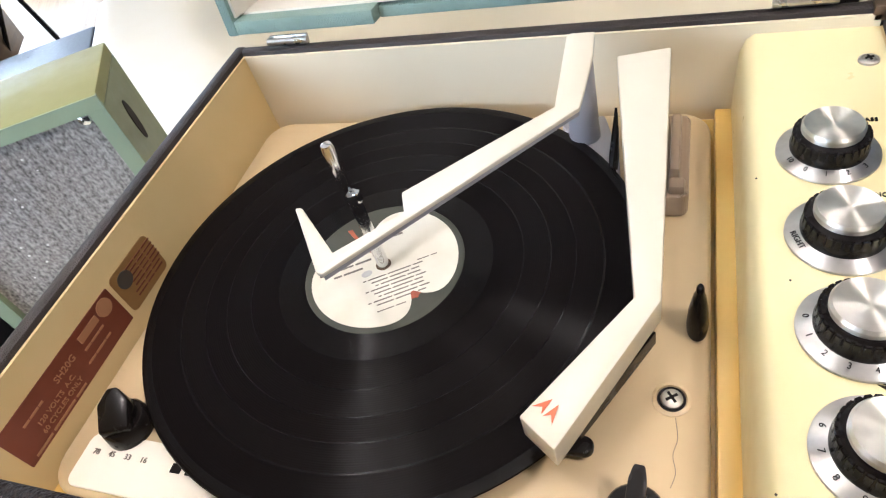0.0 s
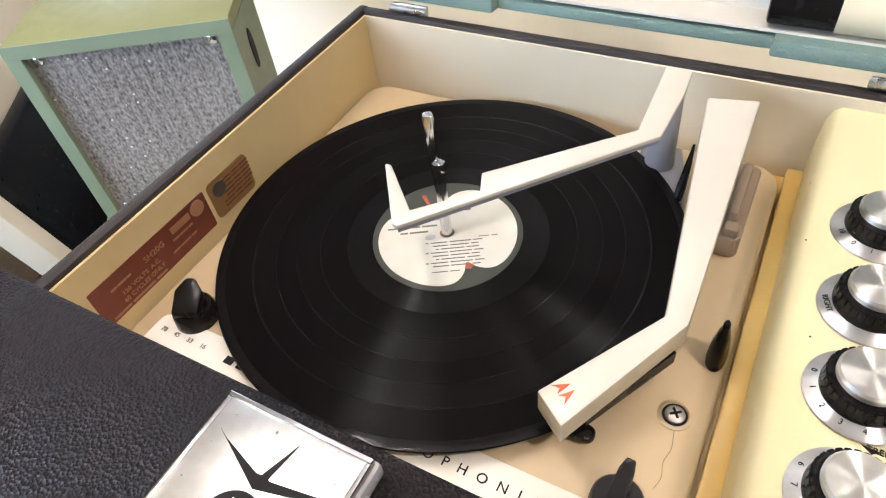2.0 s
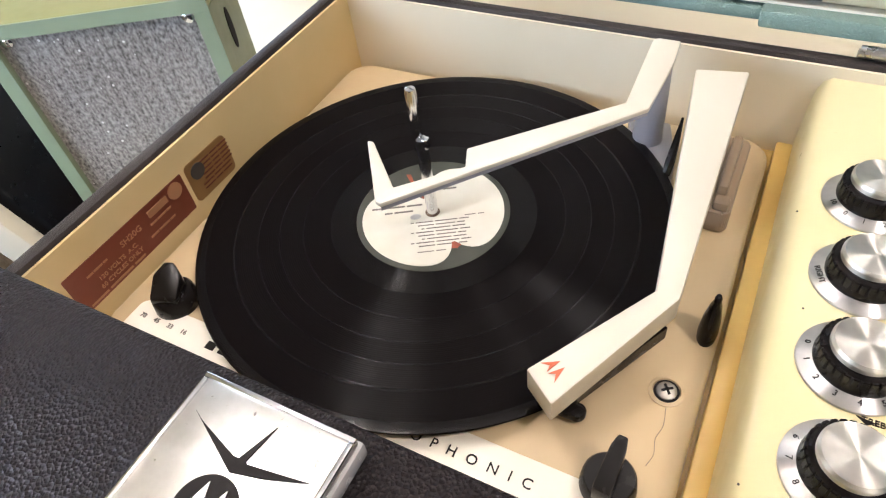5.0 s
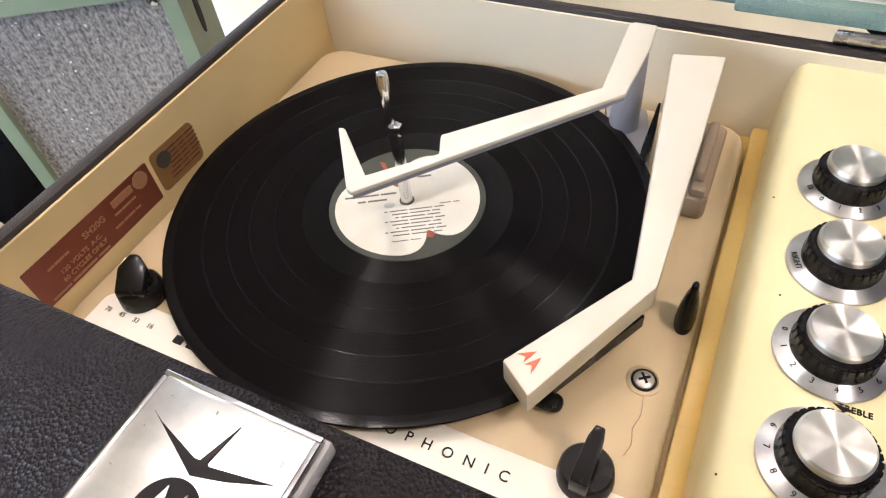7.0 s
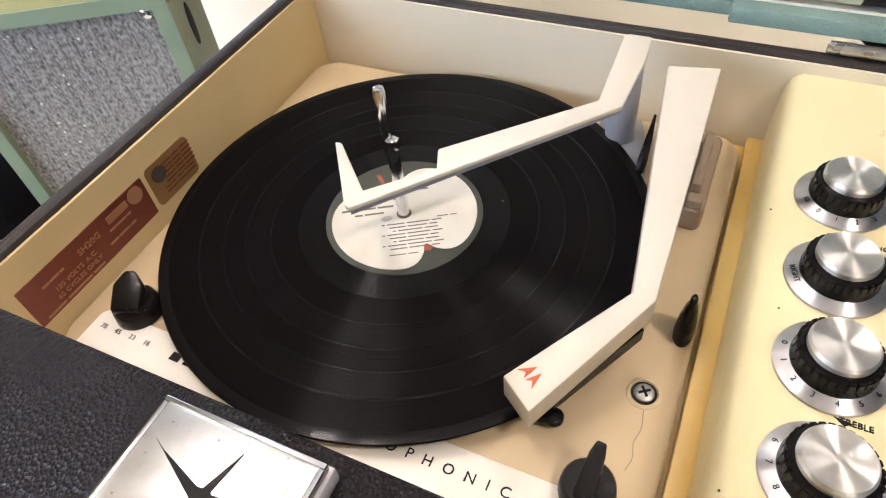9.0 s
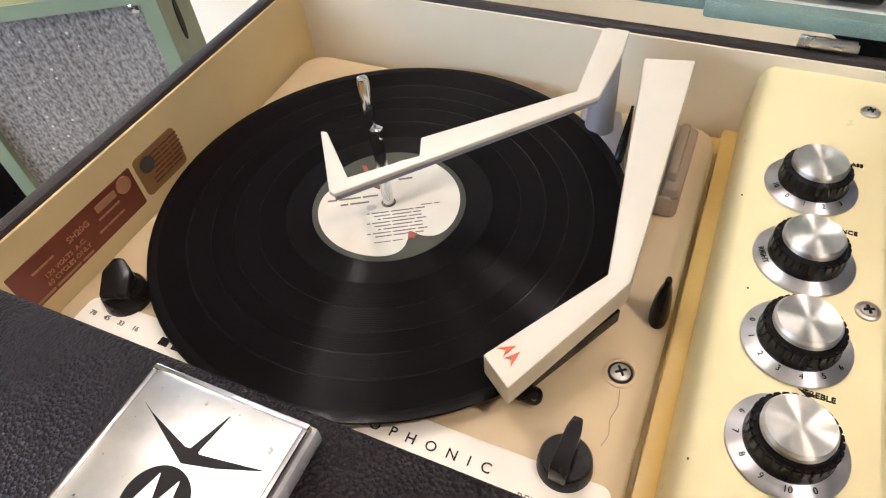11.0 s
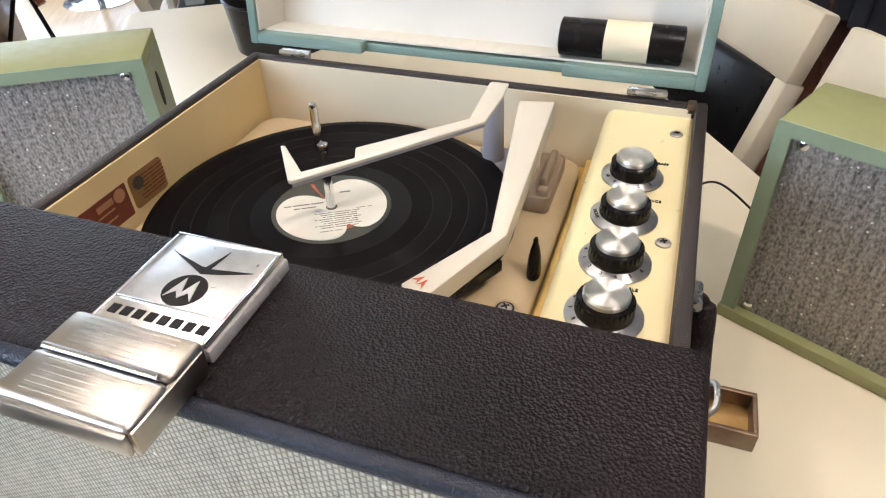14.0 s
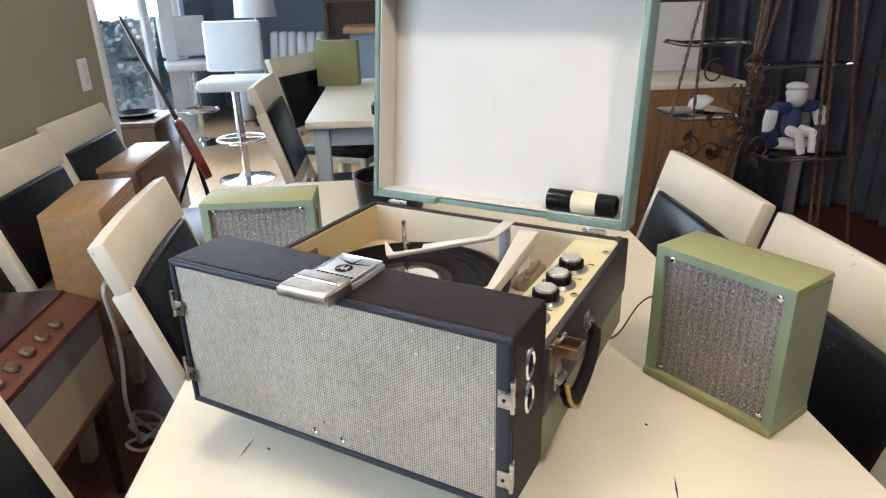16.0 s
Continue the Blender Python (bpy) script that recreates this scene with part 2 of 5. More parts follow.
DARK_VINYL = leatherette("dark_leatherette", (0.0165, 0.0115, 0.0112), (0.0095, 0.007, 0.007), shine=0.15, bump=0.85, grain=700)
RIM_BLUE = leatherette("blue_black_piping", (0.016, 0.019, 0.032), (0.011, 0.013, 0.022), shine=0.35)
RIM_VINYL = leatherette("rim_leatherette", (0.036, 0.029, 0.026), (0.022, 0.018, 0.017), grain=1300, shine=0.3)
OLIVE_VINYL = leatherette("olive_leatherette", (0.24, 0.235, 0.13), (0.18, 0.18, 0.10), rough=0.5, grain=1400, bump=0.2)
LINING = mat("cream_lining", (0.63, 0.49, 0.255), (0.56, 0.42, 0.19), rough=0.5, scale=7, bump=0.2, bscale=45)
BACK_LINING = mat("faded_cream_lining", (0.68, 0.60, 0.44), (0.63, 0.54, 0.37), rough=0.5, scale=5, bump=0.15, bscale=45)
CREAM = mat("cream_enamel", (0.70, 0.62, 0.355), (0.66, 0.57, 0.305), rough=0.34, scale=5, bump=0.04, bscale=90, coat=0.15)
DECK = mat("tan_deck_enamel", (0.56, 0.44, 0.265), (0.48, 0.37, 0.215), rough=0.38, scale=9, bump=0.05, bscale=160, coat=0.1)
DECK_DARK = mat("brown_plastic", (0.29, 0.215, 0.145), (0.24, 0.175, 0.118), rough=0.45)
YELLOW = mat("yellowed_enamel", (0.66, 0.47, 0.15), (0.57, 0.38, 0.10), rough=0.4, scale=9)
STRIP = mat("white_trim", (0.82, 0.79, 0.70), (0.78, 0.74, 0.64), rough=0.35, scale=12)
ARM = mat("ivory_arm_plastic", (0.64, 0.60, 0.50), (0.59, 0.55, 0.45), rough=0.36, scale=10, bump=0.03, coat=0.1)
ARM_GREY = mat("grey_plastic", (0.33, 0.33, 0.36), (0.27, 0.27, 0.30), rough=0.4)
BLACK = mat("black_plastic", (0.010, 0.0085, 0.008), (0.006, 0.005, 0.0048), rough=0.24, bump=0.05)
BLACK.node_tree.nodes["Principled BSDF"].inputs["Specular IOR Level"].default_value = 0.16
INK = mat("black_ink", (0.014, 0.012, 0.011), rough=0.6)
INK.node_tree.nodes["Principled BSDF"].inputs["Specular IOR Level"].default_value = 0.12
PALE_INK = mat("pale_ink", (0.36, 0.18, 0.085), rough=0.6)
GREY_INK = mat("grey_ink", (0.16, 0.14, 0.12), rough=0.6)
RED_INK = mat("red_ink", (0.70, 0.035, 0.02), rough=0.45)
ORANGE_INK = mat("orange_ink", (0.55, 0.10, 0.02), rough=0.4)
RED_LABEL = mat("oxblood_label", (0.16, 0.034, 0.015), (0.12, 0.025, 0.011), rough=0.5, scale=14)
GOLD_LABEL = mat("bronze_label", (0.34, 0.20, 0.07), (0.27, 0.15, 0.05), rough=0.45, scale=14, metal=0.3)
BLUE_INK = mat("blue_ink", (0.06, 0.05, 0.04), rough=0.5)
CHROME = mat("chrome", (0.82, 0.82, 0.83), (0.72, 0.72, 0.73), rough=0.12, metal=1.0, scale=60, spread=0.06)
PLATE = mat("polished_aluminium", (0.78, 0.76, 0.73), (0.68, 0.66, 0.62), rough=0.34, metal=1.0, scale=120, spread=0.16, bscale=420, bump=0.045)
BRASS = mat("aged_brass", (0.62, 0.42, 0.16), (0.40, 0.25, 0.09), rough=0.35, metal=1.0, scale=40)
RUST = mat("rusty_steel", (0.24, 0.17, 0.11), (0.13, 0.08, 0.05), rough=0.45, metal=0.8, scale=60)
SATIN = mat("satin_metal", (0.50, 0.46, 0.40), (0.38, 0.35, 0.30), rough=0.36, metal=1.0, scale=60, spread=0.08)
STEEL = mat("worn_steel", (0.52, 0.50, 0.47), (0.36, 0.34, 0.31), rough=0.3, metal=1.0, scale=70)
SCREW = mat("bright_screw", (0.55, 0.52, 0.48), (0.42, 0.39, 0.35), rough=0.42, metal=1.0, scale=90, spread=0.08)
CLEAR = mat("clear_plastic_edge", (0.42, 0.41, 0.40), (0.34, 0.33, 0.32), rough=0.25)
SPUN = spun_metal("spun_aluminium", (0.70, 0.68, 0.62), 0.40)
DIAL = spun_metal("dial_aluminium", (0.55, 0.54, 0.53), 0.36)
VINYL = vinyl_disc()
LABEL_DARK = mat("dark_green_label", (0.044, 0.047, 0.034), (0.033, 0.036, 0.025), rough=0.5, scale=40)
FADED_RED = mat("faded_red_print", (0.38, 0.085, 0.035), (0.20, 0.045, 0.022), rough=0.55, scale=160)
LABEL_PALE = mat("pale_label_paper", (0.70, 0.68, 0.59), (0.62, 0.58, 0.48), rough=0.55, scale=30)
FADED = mat("faded_lining", (0.585, 0.55, 0.47), (0.55, 0.515, 0.435), rough=0.55)
GRILLE = cloth("silver_weave", (0.13, 0.112, 0.078), (0.53, 0.485, 0.385), 0.0036, 0.0027, glint=0.012)
TWEED = cloth("tweed_cloth", (0.060, 0.050, 0.043), (0.38, 0.35, 0.32), 0.011, 0.004, glint=0.04, slub=420.0, mode="tweed")
# Olive greyed to carry the cool window light on the cabinets' sides.
LIT_SIDE_OLIVE = mat("grey_green_paint", (0.25, 0.285, 0.185), (0.21, 0.24, 0.155), rough=0.5, scale=7, bump=0.08, bscale=80)
OLIVE = mat("olive_paint", (0.27, 0.275, 0.12), (0.23, 0.235, 0.10), rough=0.5, scale=7, bump=0.08, bscale=80)
SAGE = mat("sage_paint", (0.245, 0.305, 0.20), (0.205, 0.255, 0.165), rough=0.5, scale=9, bump=0.1, bscale=90)
LID_GREEN = leatherette("sage_leatherette", (0.20, 0.29, 0.25), (0.14, 0.21, 0.18), rough=0.55, grain=900, bump=0.6)
LID_CREAM = mat("lid_lining", (0.62, 0.59, 0.51), (0.58, 0.545, 0.465), rough=0.55, scale=4, bump=0.08, bscale=60)
TABLE_PAINT = mat("cream_table_paint", (0.86, 0.78, 0.585), (0.81, 0.73, 0.535), rough=0.36, scale=3.5, bump=0.02, bscale=30, spread=0.08)
CHAIR_PAINT = painted_wood("cream_chair_paint", (0.74, 0.67, 0.51), (0.16, 0.10, 0.06), worn=0.665)
GREY_PAINT = painted_wood("blue_grey_paint", (0.46, 0.53, 0.53), (0.20, 0.19, 0.16), worn=0.72)
LEATHER = leatherette("black_leather", (0.0055, 0.0055, 0.0065), (0.004, 0.004, 0.005), rough=0.30, shine=0.32, grain=420, bump=0.03)
RUBBER = mat("black_rubber", (0.015, 0.015, 0.015), rough=0.7)
WIRE = mat("dark_cable", (0.03, 0.022, 0.016), rough=0.5)
WHITE_WIRE = mat("white_cable", (0.75, 0.72, 0.66), rough=0.5)


# ---- builders ----
def bm_box(x0, x1, y0, y1, z0, z1, bevel=0.0, seg=2):
    bm = bmesh.new()
    bmesh.ops.create_cube(bm, size=1.0)
    for v in bm.verts:
        v.co = Vector(((x0 + x1) / 2 + v.co.x * (x1 - x0), (y0 + y1) / 2 + v.co.y * (y1 - y0), (z0 + z1) / 2 + v.co.z * (z1 - z0)))
    if bevel:
        bmesh.ops.bevel(bm, geom=bm.edges[:], offset=bevel, segments=seg, affect="EDGES", profile=0.5)
    return bm


def bm_lathe(profile, seg=48, cx=0.0, cy=0.0):
    """A solid of revolution about z from (radius, height) pairs, bottom to top."""
    bm = bmesh.new()
    rings = []
    for r, z in profile:
        if r < 1e-6:
            rings.append([bm.verts.new((cx, cy, z))])
        else:
            rings.append([bm.verts.new((cx + r * math.cos(2 * math.pi * k / seg), cy + r * math.sin(2 * math.pi * k / seg), z)) for k in range(seg)])
    for a, b in zip(rings, rings[1:]):
        for k in range(seg):
            j = (k + 1) % seg
            if len(a) == 1 and len(b) > 1:
                bm.faces.new((a[0], b[j], b[k]))
            elif len(b) == 1 and len(a) > 1:
                bm.faces.new((a[k], a[j], b[0]))
            elif len(a) > 1:
                bm.faces.new((a[k], a[j], b[j], b[k]))
    bmesh.ops.recalc_face_normals(bm, faces=bm.faces[:])
    return bm


def bm_prism(poly, z0, z1, bevel=0.0, seg=2):
    """A flat outline raised from z0 to z1; z0 and z1 may be functions of (x, y)."""
    low = z0 if callable(z0) else (lambda x, y: z0)
    top = z1 if callable(z1) else (lambda x, y: z1)
    bm = bmesh.new()
    a = [bm.verts.new((x, y, low(x, y))) for x, y in poly]
    b = [bm.verts.new((x, y, top(x, y))) for x, y in poly]
    bm.faces.new(a[::-1])
    bm.faces.new(b)
    n = len(poly)
    for k in range(n):
        bm.faces.new((a[k], a[(k + 1) % n], b[(k + 1) % n], b[k]))
    bmesh.ops.recalc_face_normals(bm, faces=bm.faces[:])
    if bevel:
        bmesh.ops.bevel(bm, geom=bm.edges[:], offset=bevel, segments=seg, affect="EDGES", profile=0.5)
    return bm


def rounded(x0, x1, y0, y1, r, seg=6):
    out = []
    for cx, cy, a in ((x1 - r, y1 - r, 0), (x0 + r, y1 - r, 90), (x0 + r, y0 + r, 180), (x1 - r, y0 + r, 270)):
        out += [(cx + r * math.cos(radians(a + 90 * k / seg)), cy + r * math.sin(radians(a + 90 * k / seg))) for k in range(seg + 1)]
    return out


def disc(cx, cy, rx, ry=None, seg=28, turn=0.0):
    ry = ry or rx
    c, s = math.cos(turn), math.sin(turn)
    pts = [(rx * math.cos(2 * math.pi * k / seg), ry * math.sin(2 * math.pi * k / seg)) for k in range(seg)]
    return [(cx + x * c - y * s, cy + x * s + y * c) for x, y in pts]


def bm_tube(points, r, seg=8):
    """A round bar along a line of points; r is one radius or one for each point."""
    bm = bmesh.new()
    pts = [Vector(p) for p in points]
    radii = r if isinstance(r, (list, tuple)) else [r] * len(pts)
    rings, up = [], Vector((0.31, 0.17, 0.93)).normalized()
    for k, p in enumerate(pts):
        d = (pts[min(k + 1, len(pts) - 1)] - pts[max(k - 1, 0)]).normalized()
        side = d.cross(up)
        side = side.normalized() if side.length > 1e-4 else d.orthogonal().normalized()
        other = d.cross(side)
        rings.append([bm.verts.new(p + radii[k] * (math.cos(2 * math.pi * j / seg) * side + math.sin(2 * math.pi * j / seg) * other)) for j in range(seg)])
    for a, b in zip(rings, rings[1:]):
        for j in range(seg):
            bm.faces.new((a[j], a[(j + 1) % seg], b[(j + 1) % seg], b[j]))
    bm.faces.new(rings[0][::-1])
    bm.faces.new(rings[-1])
    bmesh.ops.recalc_face_normals(bm, faces=bm.faces[:])
    return bm


def curve(points, steps=8):
    """A smooth line through the points."""
    p = [Vector(q) for q in points]
    p = [2 * p[0] - p[1], *p, 2 * p[-1] - p[-2]]
    out = []
    for a, b, c, d in zip(p, p[1:], p[2:], p[3:]):
        for k in range(steps):
            s = k / steps
            out.append(0.5 * (2 * b + (c - a) * s + (2 * a - 5 * b + 4 * c - d) * s * s + (3 * b - a - 3 * c + d) * s ** 3))
    return out + [p[-2]]


def merge(*bms):
    out = bmesh.new()
    for k, b in enumerate(bms):
        me = bpy.data.meshes.new("tmp")
        b.to_mesh(me)
        b.free()
        out.from_mesh(me)
        bpy.data.meshes.remove(me)
    return out


def moved(bm, m):
    bmesh.ops.transform(bm, matrix=m, verts=bm.verts[:])
    return bm


def thing(name, m, label, category, group=""):
    """A thing's base point, which carries its parts."""
    ob = new(name)
    ob.empty_display_size = 0.05
    ob.matrix_basis = m
    return tagged(ob, label, category, group)


def part(name, bm, material, parent=None, label="", here=False, angle=35, m=None):
    """Links a bmesh as one mesh under a thing or a part. here: its numbers are the world's, not the parent's."""
    me = bpy.data.meshes.new(name)
    bm.to_mesh(me)
    bm.free()
    for one in material if isinstance(material, (list, tuple)) else [material]:
        me.materials.append(one)
    me.shade_smooth()
    me.set_sharp_from_angle(angle=radians(angle))
    ob = new(name, me)
    if parent:
        ob.parent = parent
        if here:
            ob.matrix_parent_inverse = parent.matrix_basis.inverted()
    if m:
        ob.matrix_basis = m
    return tagged(ob, label)


def same_part(ob, parent, m, here=False):
    """Another part on the same mesh."""
    o = new(ob.name.split(".")[0], ob.data)
    o.parent = parent
    if here:
        o.matrix_parent_inverse = parent.matrix_basis.inverted()
    o.matrix_basis = m
    return o


def structure(name, bm, material, m=None, label=""):
    return tagged(part(name, bm, material, m=m), label, kind="structure")


def bm_text(words, size, thick=0.0003, spacing=1.0, bold=0.0, align="CENTER"):
    """Raised lettering, flat in x and y, about its own middle."""
    c = bpy.data.curves.new("letters", "FONT")
    c.body, c.size, c.extrude, c.space_character, c.offset = words, size, thick, spacing, bold
    c.align_x, c.align_y, c.resolution_u = align, "CENTER", 3
    ob = bpy.data.objects.new("letters", c)
    scene.collection.objects.link(ob)
    bpy.context.view_layer.update()
    me = bpy.data.meshes.new_from_object(ob.evaluated_get(bpy.context.evaluated_depsgraph_get()))
    bm = bmesh.new()
    bm.from_mesh(me)
    bpy.data.objects.remove(ob)
    bpy.data.curves.remove(c)
    bpy.data.meshes.remove(me)
    return bm


def bars(widths, height, gap, thick=0.0003):
    """A row of plain bars that stands for writing."""
    x, out = -(sum(widths) + gap * (len(widths) - 1)) / 2, []
    for w in widths:
        out.append(bm_box(x, x + w, -height / 2, height / 2, -thick, thick))
        x += w + gap
    return merge(*out)


def peaks(size, z0, z1):
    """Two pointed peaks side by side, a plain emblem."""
    a = [(-0.50, -0.45), (-0.24, 0.50), (-0.02, -0.10), (0.02, -0.10), (0.24, 0.50), (0.50, -0.45), (0.22, -0.12), (0.0, -0.42), (-0.22, -0.12)]
    return bm_prism([(size * x, size * y) for x, y in a], z0, z1)


# ---- the table and what stands on it ----
TOP = 0.748


def dining_table(n0, n1, v0, v1, label):
    mid = ((n0 + n1) / 2, (v0 + v1) / 2)
    t = thing("dining_table", room(*mid), label, "table")
    a, b = (n1 - n0) / 2, (v1 - v0) / 2
    part("tabletop", bm_prism(rounded(-a, a, -b, b, 0.03), TOP - 0.032, TOP, 0.004), TABLE_PAINT, t)
    for sx in (-1, 1):
        for sy in (-1, 1):
            cx, cy = sx * (a - 0.065), sy * (b - 0.075)
            leg = bm_box(cx - 0.035, cx + 0.035, cy - 0.035, cy + 0.035, 0, TOP - 0.034, 0.004)
            for v in leg.verts:
                if v.co.z < 0.1:
                    v.co.x, v.co.y = cx + (v.co.x - cx) * 0.75, cy + (v.co.y - cy) * 0.75
            part("leg", leg, GREY_PAINT, t, "blue-grey painted leg")
        part("apron", bm_box(sx * (a - 0.075) - 0.011, sx * (a - 0.075) + 0.011, -b + 0.112, b - 0.112, TOP - 0.125, TOP - 0.034, 0.002), GREY_PAINT, t)
        part("apron", bm_box(-a + 0.102, a - 0.102, sx * (b - 0.085) - 0.011, sx * (b - 0.085) + 0.011, TOP - 0.125, TOP - 0.034, 0.002), GREY_PAINT, t)
    return t


table = dining_table(-0.336, 0.530, -0.80, 1.05, "cream painted dining table with worn, scratched top and grey legs")
for (ax, ay), (bx, by), w in (((-0.083, -0.248), (-0.072, -0.288), 0.0010), ((0.411, -0.080), (0.424, -0.125), 0.0012), ((-0.055, -0.257), (-0.047, -0.258), 0.0015), ((0.36, 0.0), (0.363, 0.003), 0.003), ((0.10, -0.33), (0.13, -0.36), 0.0006)):
    d = Vector((bx - ax, by - ay)).normalized()
    s = Vector((-d.y, d.x)) * w
    part("scratch", bm_prism([(ax, ay), ((ax + bx) / 2 + s.x, (ay + by) / 2 + s.y), (bx, by), ((ax + bx) / 2 - s.x, (ay + by) / 2 - s.y)], TOP + 0.0001, TOP + 0.0004), WIRE, table, "dark knife scratch", here=True)

# the record player: case, front loudspeaker box, lid, deck, controls
X0, X1, Y0, Y1, BASE, RIM = -0.164, 0.283, -0.1815, 0.173, 0.797, 0.937
player = thing("portable_record_player", pose(0.058, 0.0, TOP), "open portable stereo record player in dark leatherette, playing a record", "record player")


def pl(name, bm, material, label="", parent=None, angle=35, m=None):
    return part(name, bm, material, parent or player, label, here=not parent, angle=angle, m=m)


for fx, fy in ((X0 + 0.05, Y0 + 0.05), (X1 - 0.05, Y0 + 0.05), (X0 + 0.05, Y1 - 0.05), (X1 - 0.05, Y1 - 0.05)):
    pl("foot", bm_lathe([(0, TOP), (0.012, TOP), (0.015, TOP + 0.01), (0.018, BASE + 0.001), (0, BASE + 0.001)], 20, fx, fy), RUBBER, "black rubber foot")

W = 0.010
outer = (
    bm_box(X0, X0 + W, Y0, Y1, BASE, RIM, 0.003), bm_box(X1 - W, X1, Y0, Y1, BASE + 0.055, RIM, 0.003),
    bm_box(X0 + W - 0.003, X1 - W + 0.003, Y1 - W, Y1 - 0.0005, BASE, RIM - 0.0004, 0.003), bm_box(X0 + W - 0.003, X1 - W + 0.003, Y0, Y0 + W, BASE, RIM - 0.0004, 0.003))
for wall in outer:
    pl("case_wall", wall, RIM_VINYL, "dark grained leatherette case wall")
pl("lower_case", bm_box(X1 - W - 0.001, X1 - 0.0015, Y0 + 0.004, Y1 - 0.004, BASE + 0.001, BASE + 0.056, 0.004), OLIVE_VINYL, "olive leatherette lower case")
pl("case_bottom", bm_box(X0 + 0.004, X1 - 0.004, Y0 + 0.004, Y1 - 0.004, BASE + 0.002, BASE + 0.010), OLIVE_VINYL)
L = 0.002
# the back wall's lining is a paler cream than the others
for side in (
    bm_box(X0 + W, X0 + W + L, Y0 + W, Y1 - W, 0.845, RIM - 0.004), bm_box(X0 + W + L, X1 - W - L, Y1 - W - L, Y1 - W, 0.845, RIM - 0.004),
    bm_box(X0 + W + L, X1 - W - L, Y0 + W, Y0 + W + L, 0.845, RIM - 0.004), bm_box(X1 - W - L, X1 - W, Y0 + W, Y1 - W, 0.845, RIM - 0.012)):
    pl("lining", side, BACK_LINING if len([v for v in side.verts if v.co.y > 0.15]) == len(side.verts) else LINING, "cream lining of a case wall")
pl("well_floor", bm_box(X0 + W, X1 - W, Y0 + W, Y1 - W, 0.845, 0.863), YELLOW, "yellowed floor of the case")

# deck plate
DZ = 0.876
pl("deck_plate", bm_prism(rounded(-0.148, 0.186, -0.156, 0.153, 0.02), 0.864, DZ, 0.003, 3), DECK, "tan enamelled turntable deck")
strip = pl("front_strip", bm_prism(rounded(-0.134, 0.181, -0.152, -0.1215, 0.006), DZ - 0.001, DZ + 0.0012, 0.0008), STRIP, "white front strip with printed lettering")
pl("lettering", moved(bm_text("STEREOPHONIC", 0.0075, spacing=2.33), pose(0.0715, -0.134, DZ + 0.0014)), INK, "black word STEREOPHONIC", strip)
for k in range(8):
    pl("brand_bar", bm_box(-0.0735 + 0.0095 * k, -0.0735 + 0.0095 * k + 0.0062, -0.1360, -0.1310, DZ + 0.001, DZ + 0.0016), INK, "heavy black bar", strip)
pl("badge", bm_prism(disc(0.010, -0.1335, 0.0052), DZ + 0.001, DZ + 0.0016), RED_INK, "round red badge", strip)
pl("badge_emblem", moved(peaks(0.0058, DZ + 0.0016, DZ + 0.0019), pose(0.010, -0.1335, 0)), STRIP, "", strip)
for k, word in enumerate(("78", "45", "33", "16")):
    pl("speed_mark", moved(bm_text(word, 0.0044), pose(-0.1250 + 0.0108 * k, -0.1325, DZ + 0.0014)), GREY_INK, "", strip)
pl("function_mark", moved(bm_text("REJ    ON", 0.0055), pose(0.152, -0.141, DZ + 0.0014)), GREY_INK, "", strip)

# platter, spindle
SX, SY = 0.006, 0.0
pl("platter", bm_lathe([(0, DZ), (0.123, DZ), (0.128, DZ + 0.002), (0.128, DZ + 0.008), (0.126, DZ + 0.0095), (0, DZ + 0.0095)], 64, SX, SY), BLACK, "black rubber-topped platter")
spin = pl("spindle", bm_lathe([(0.0036, DZ), (0.0036, 0.945), (0.0034, 0.947), (0, 0.947)], 20, SX, SY), CHROME, "chrome record-changing spindle")
pl("spindle_tip", bm_lathe([(0, 0.938), (0.0030, 0.938), (0.0033, 0.945), (0.0034, 0.976), (0.0028, 0.9790), (0, 0.980)], 20, SX - 0.0028, SY + 0.0012), CHROME, "offset chrome tip", spin)
pl("drop_step", bm_box(SX + 0.0012, SX + 0.0046, SY - 0.002, SY + 0.002, 0.941, 0.948, 0.0006), CHROME, "", spin)

# overarm that holds the stack
oz = lambda x, y: 0.9490 + 0.02 * y
over = [(-0.0215, -0.0135), (-0.0175, -0.0130), (0.012, -0.042), (0.041, -0.0145), (0.0355, -0.001), (0.104, 0.0645), (0.1015, 0.131), (0.104, 0.1335), (0.118, 0.1335), (0.1195, 0.110), (0.1175, 0.063), (0.0115, -0.0555), (0.008, -0.0545)]
arm = pl("overarm", bm_prism(over, lambda x, y: oz(x, y) - 0.0032, oz, 0.001), ARM, "ivory stack-holding overarm, bent and notched")
pl("overarm_lip", bm_prism([(0.0115, -0.0550), (0.1170, 0.0635), (0.1155, 0.0665), (0.0105, -0.0510)], lambda x, y: oz(x, y) - 0.0055, lambda x, y: oz(x, y) - 0.003), ARM_GREY, "", arm)
pl("overarm_post", bm_lathe([(0.0105, DZ), (0.0095, DZ + 0.02), (0.0085, 0.94), (0.008, 0.948), (0, 0.948)], 24, 0.1095, 0.118), ARM_GREY, "grey overarm post", arm)
pl("post_base", bm_prism([(0.092, 0.134), (0.100, 0.112), (0.128, 0.078), (0.135, 0.080), (0.132, 0.102), (0.120, 0.140)], DZ, DZ + 0.010, 0.002), ARM_GREY, "", arm)
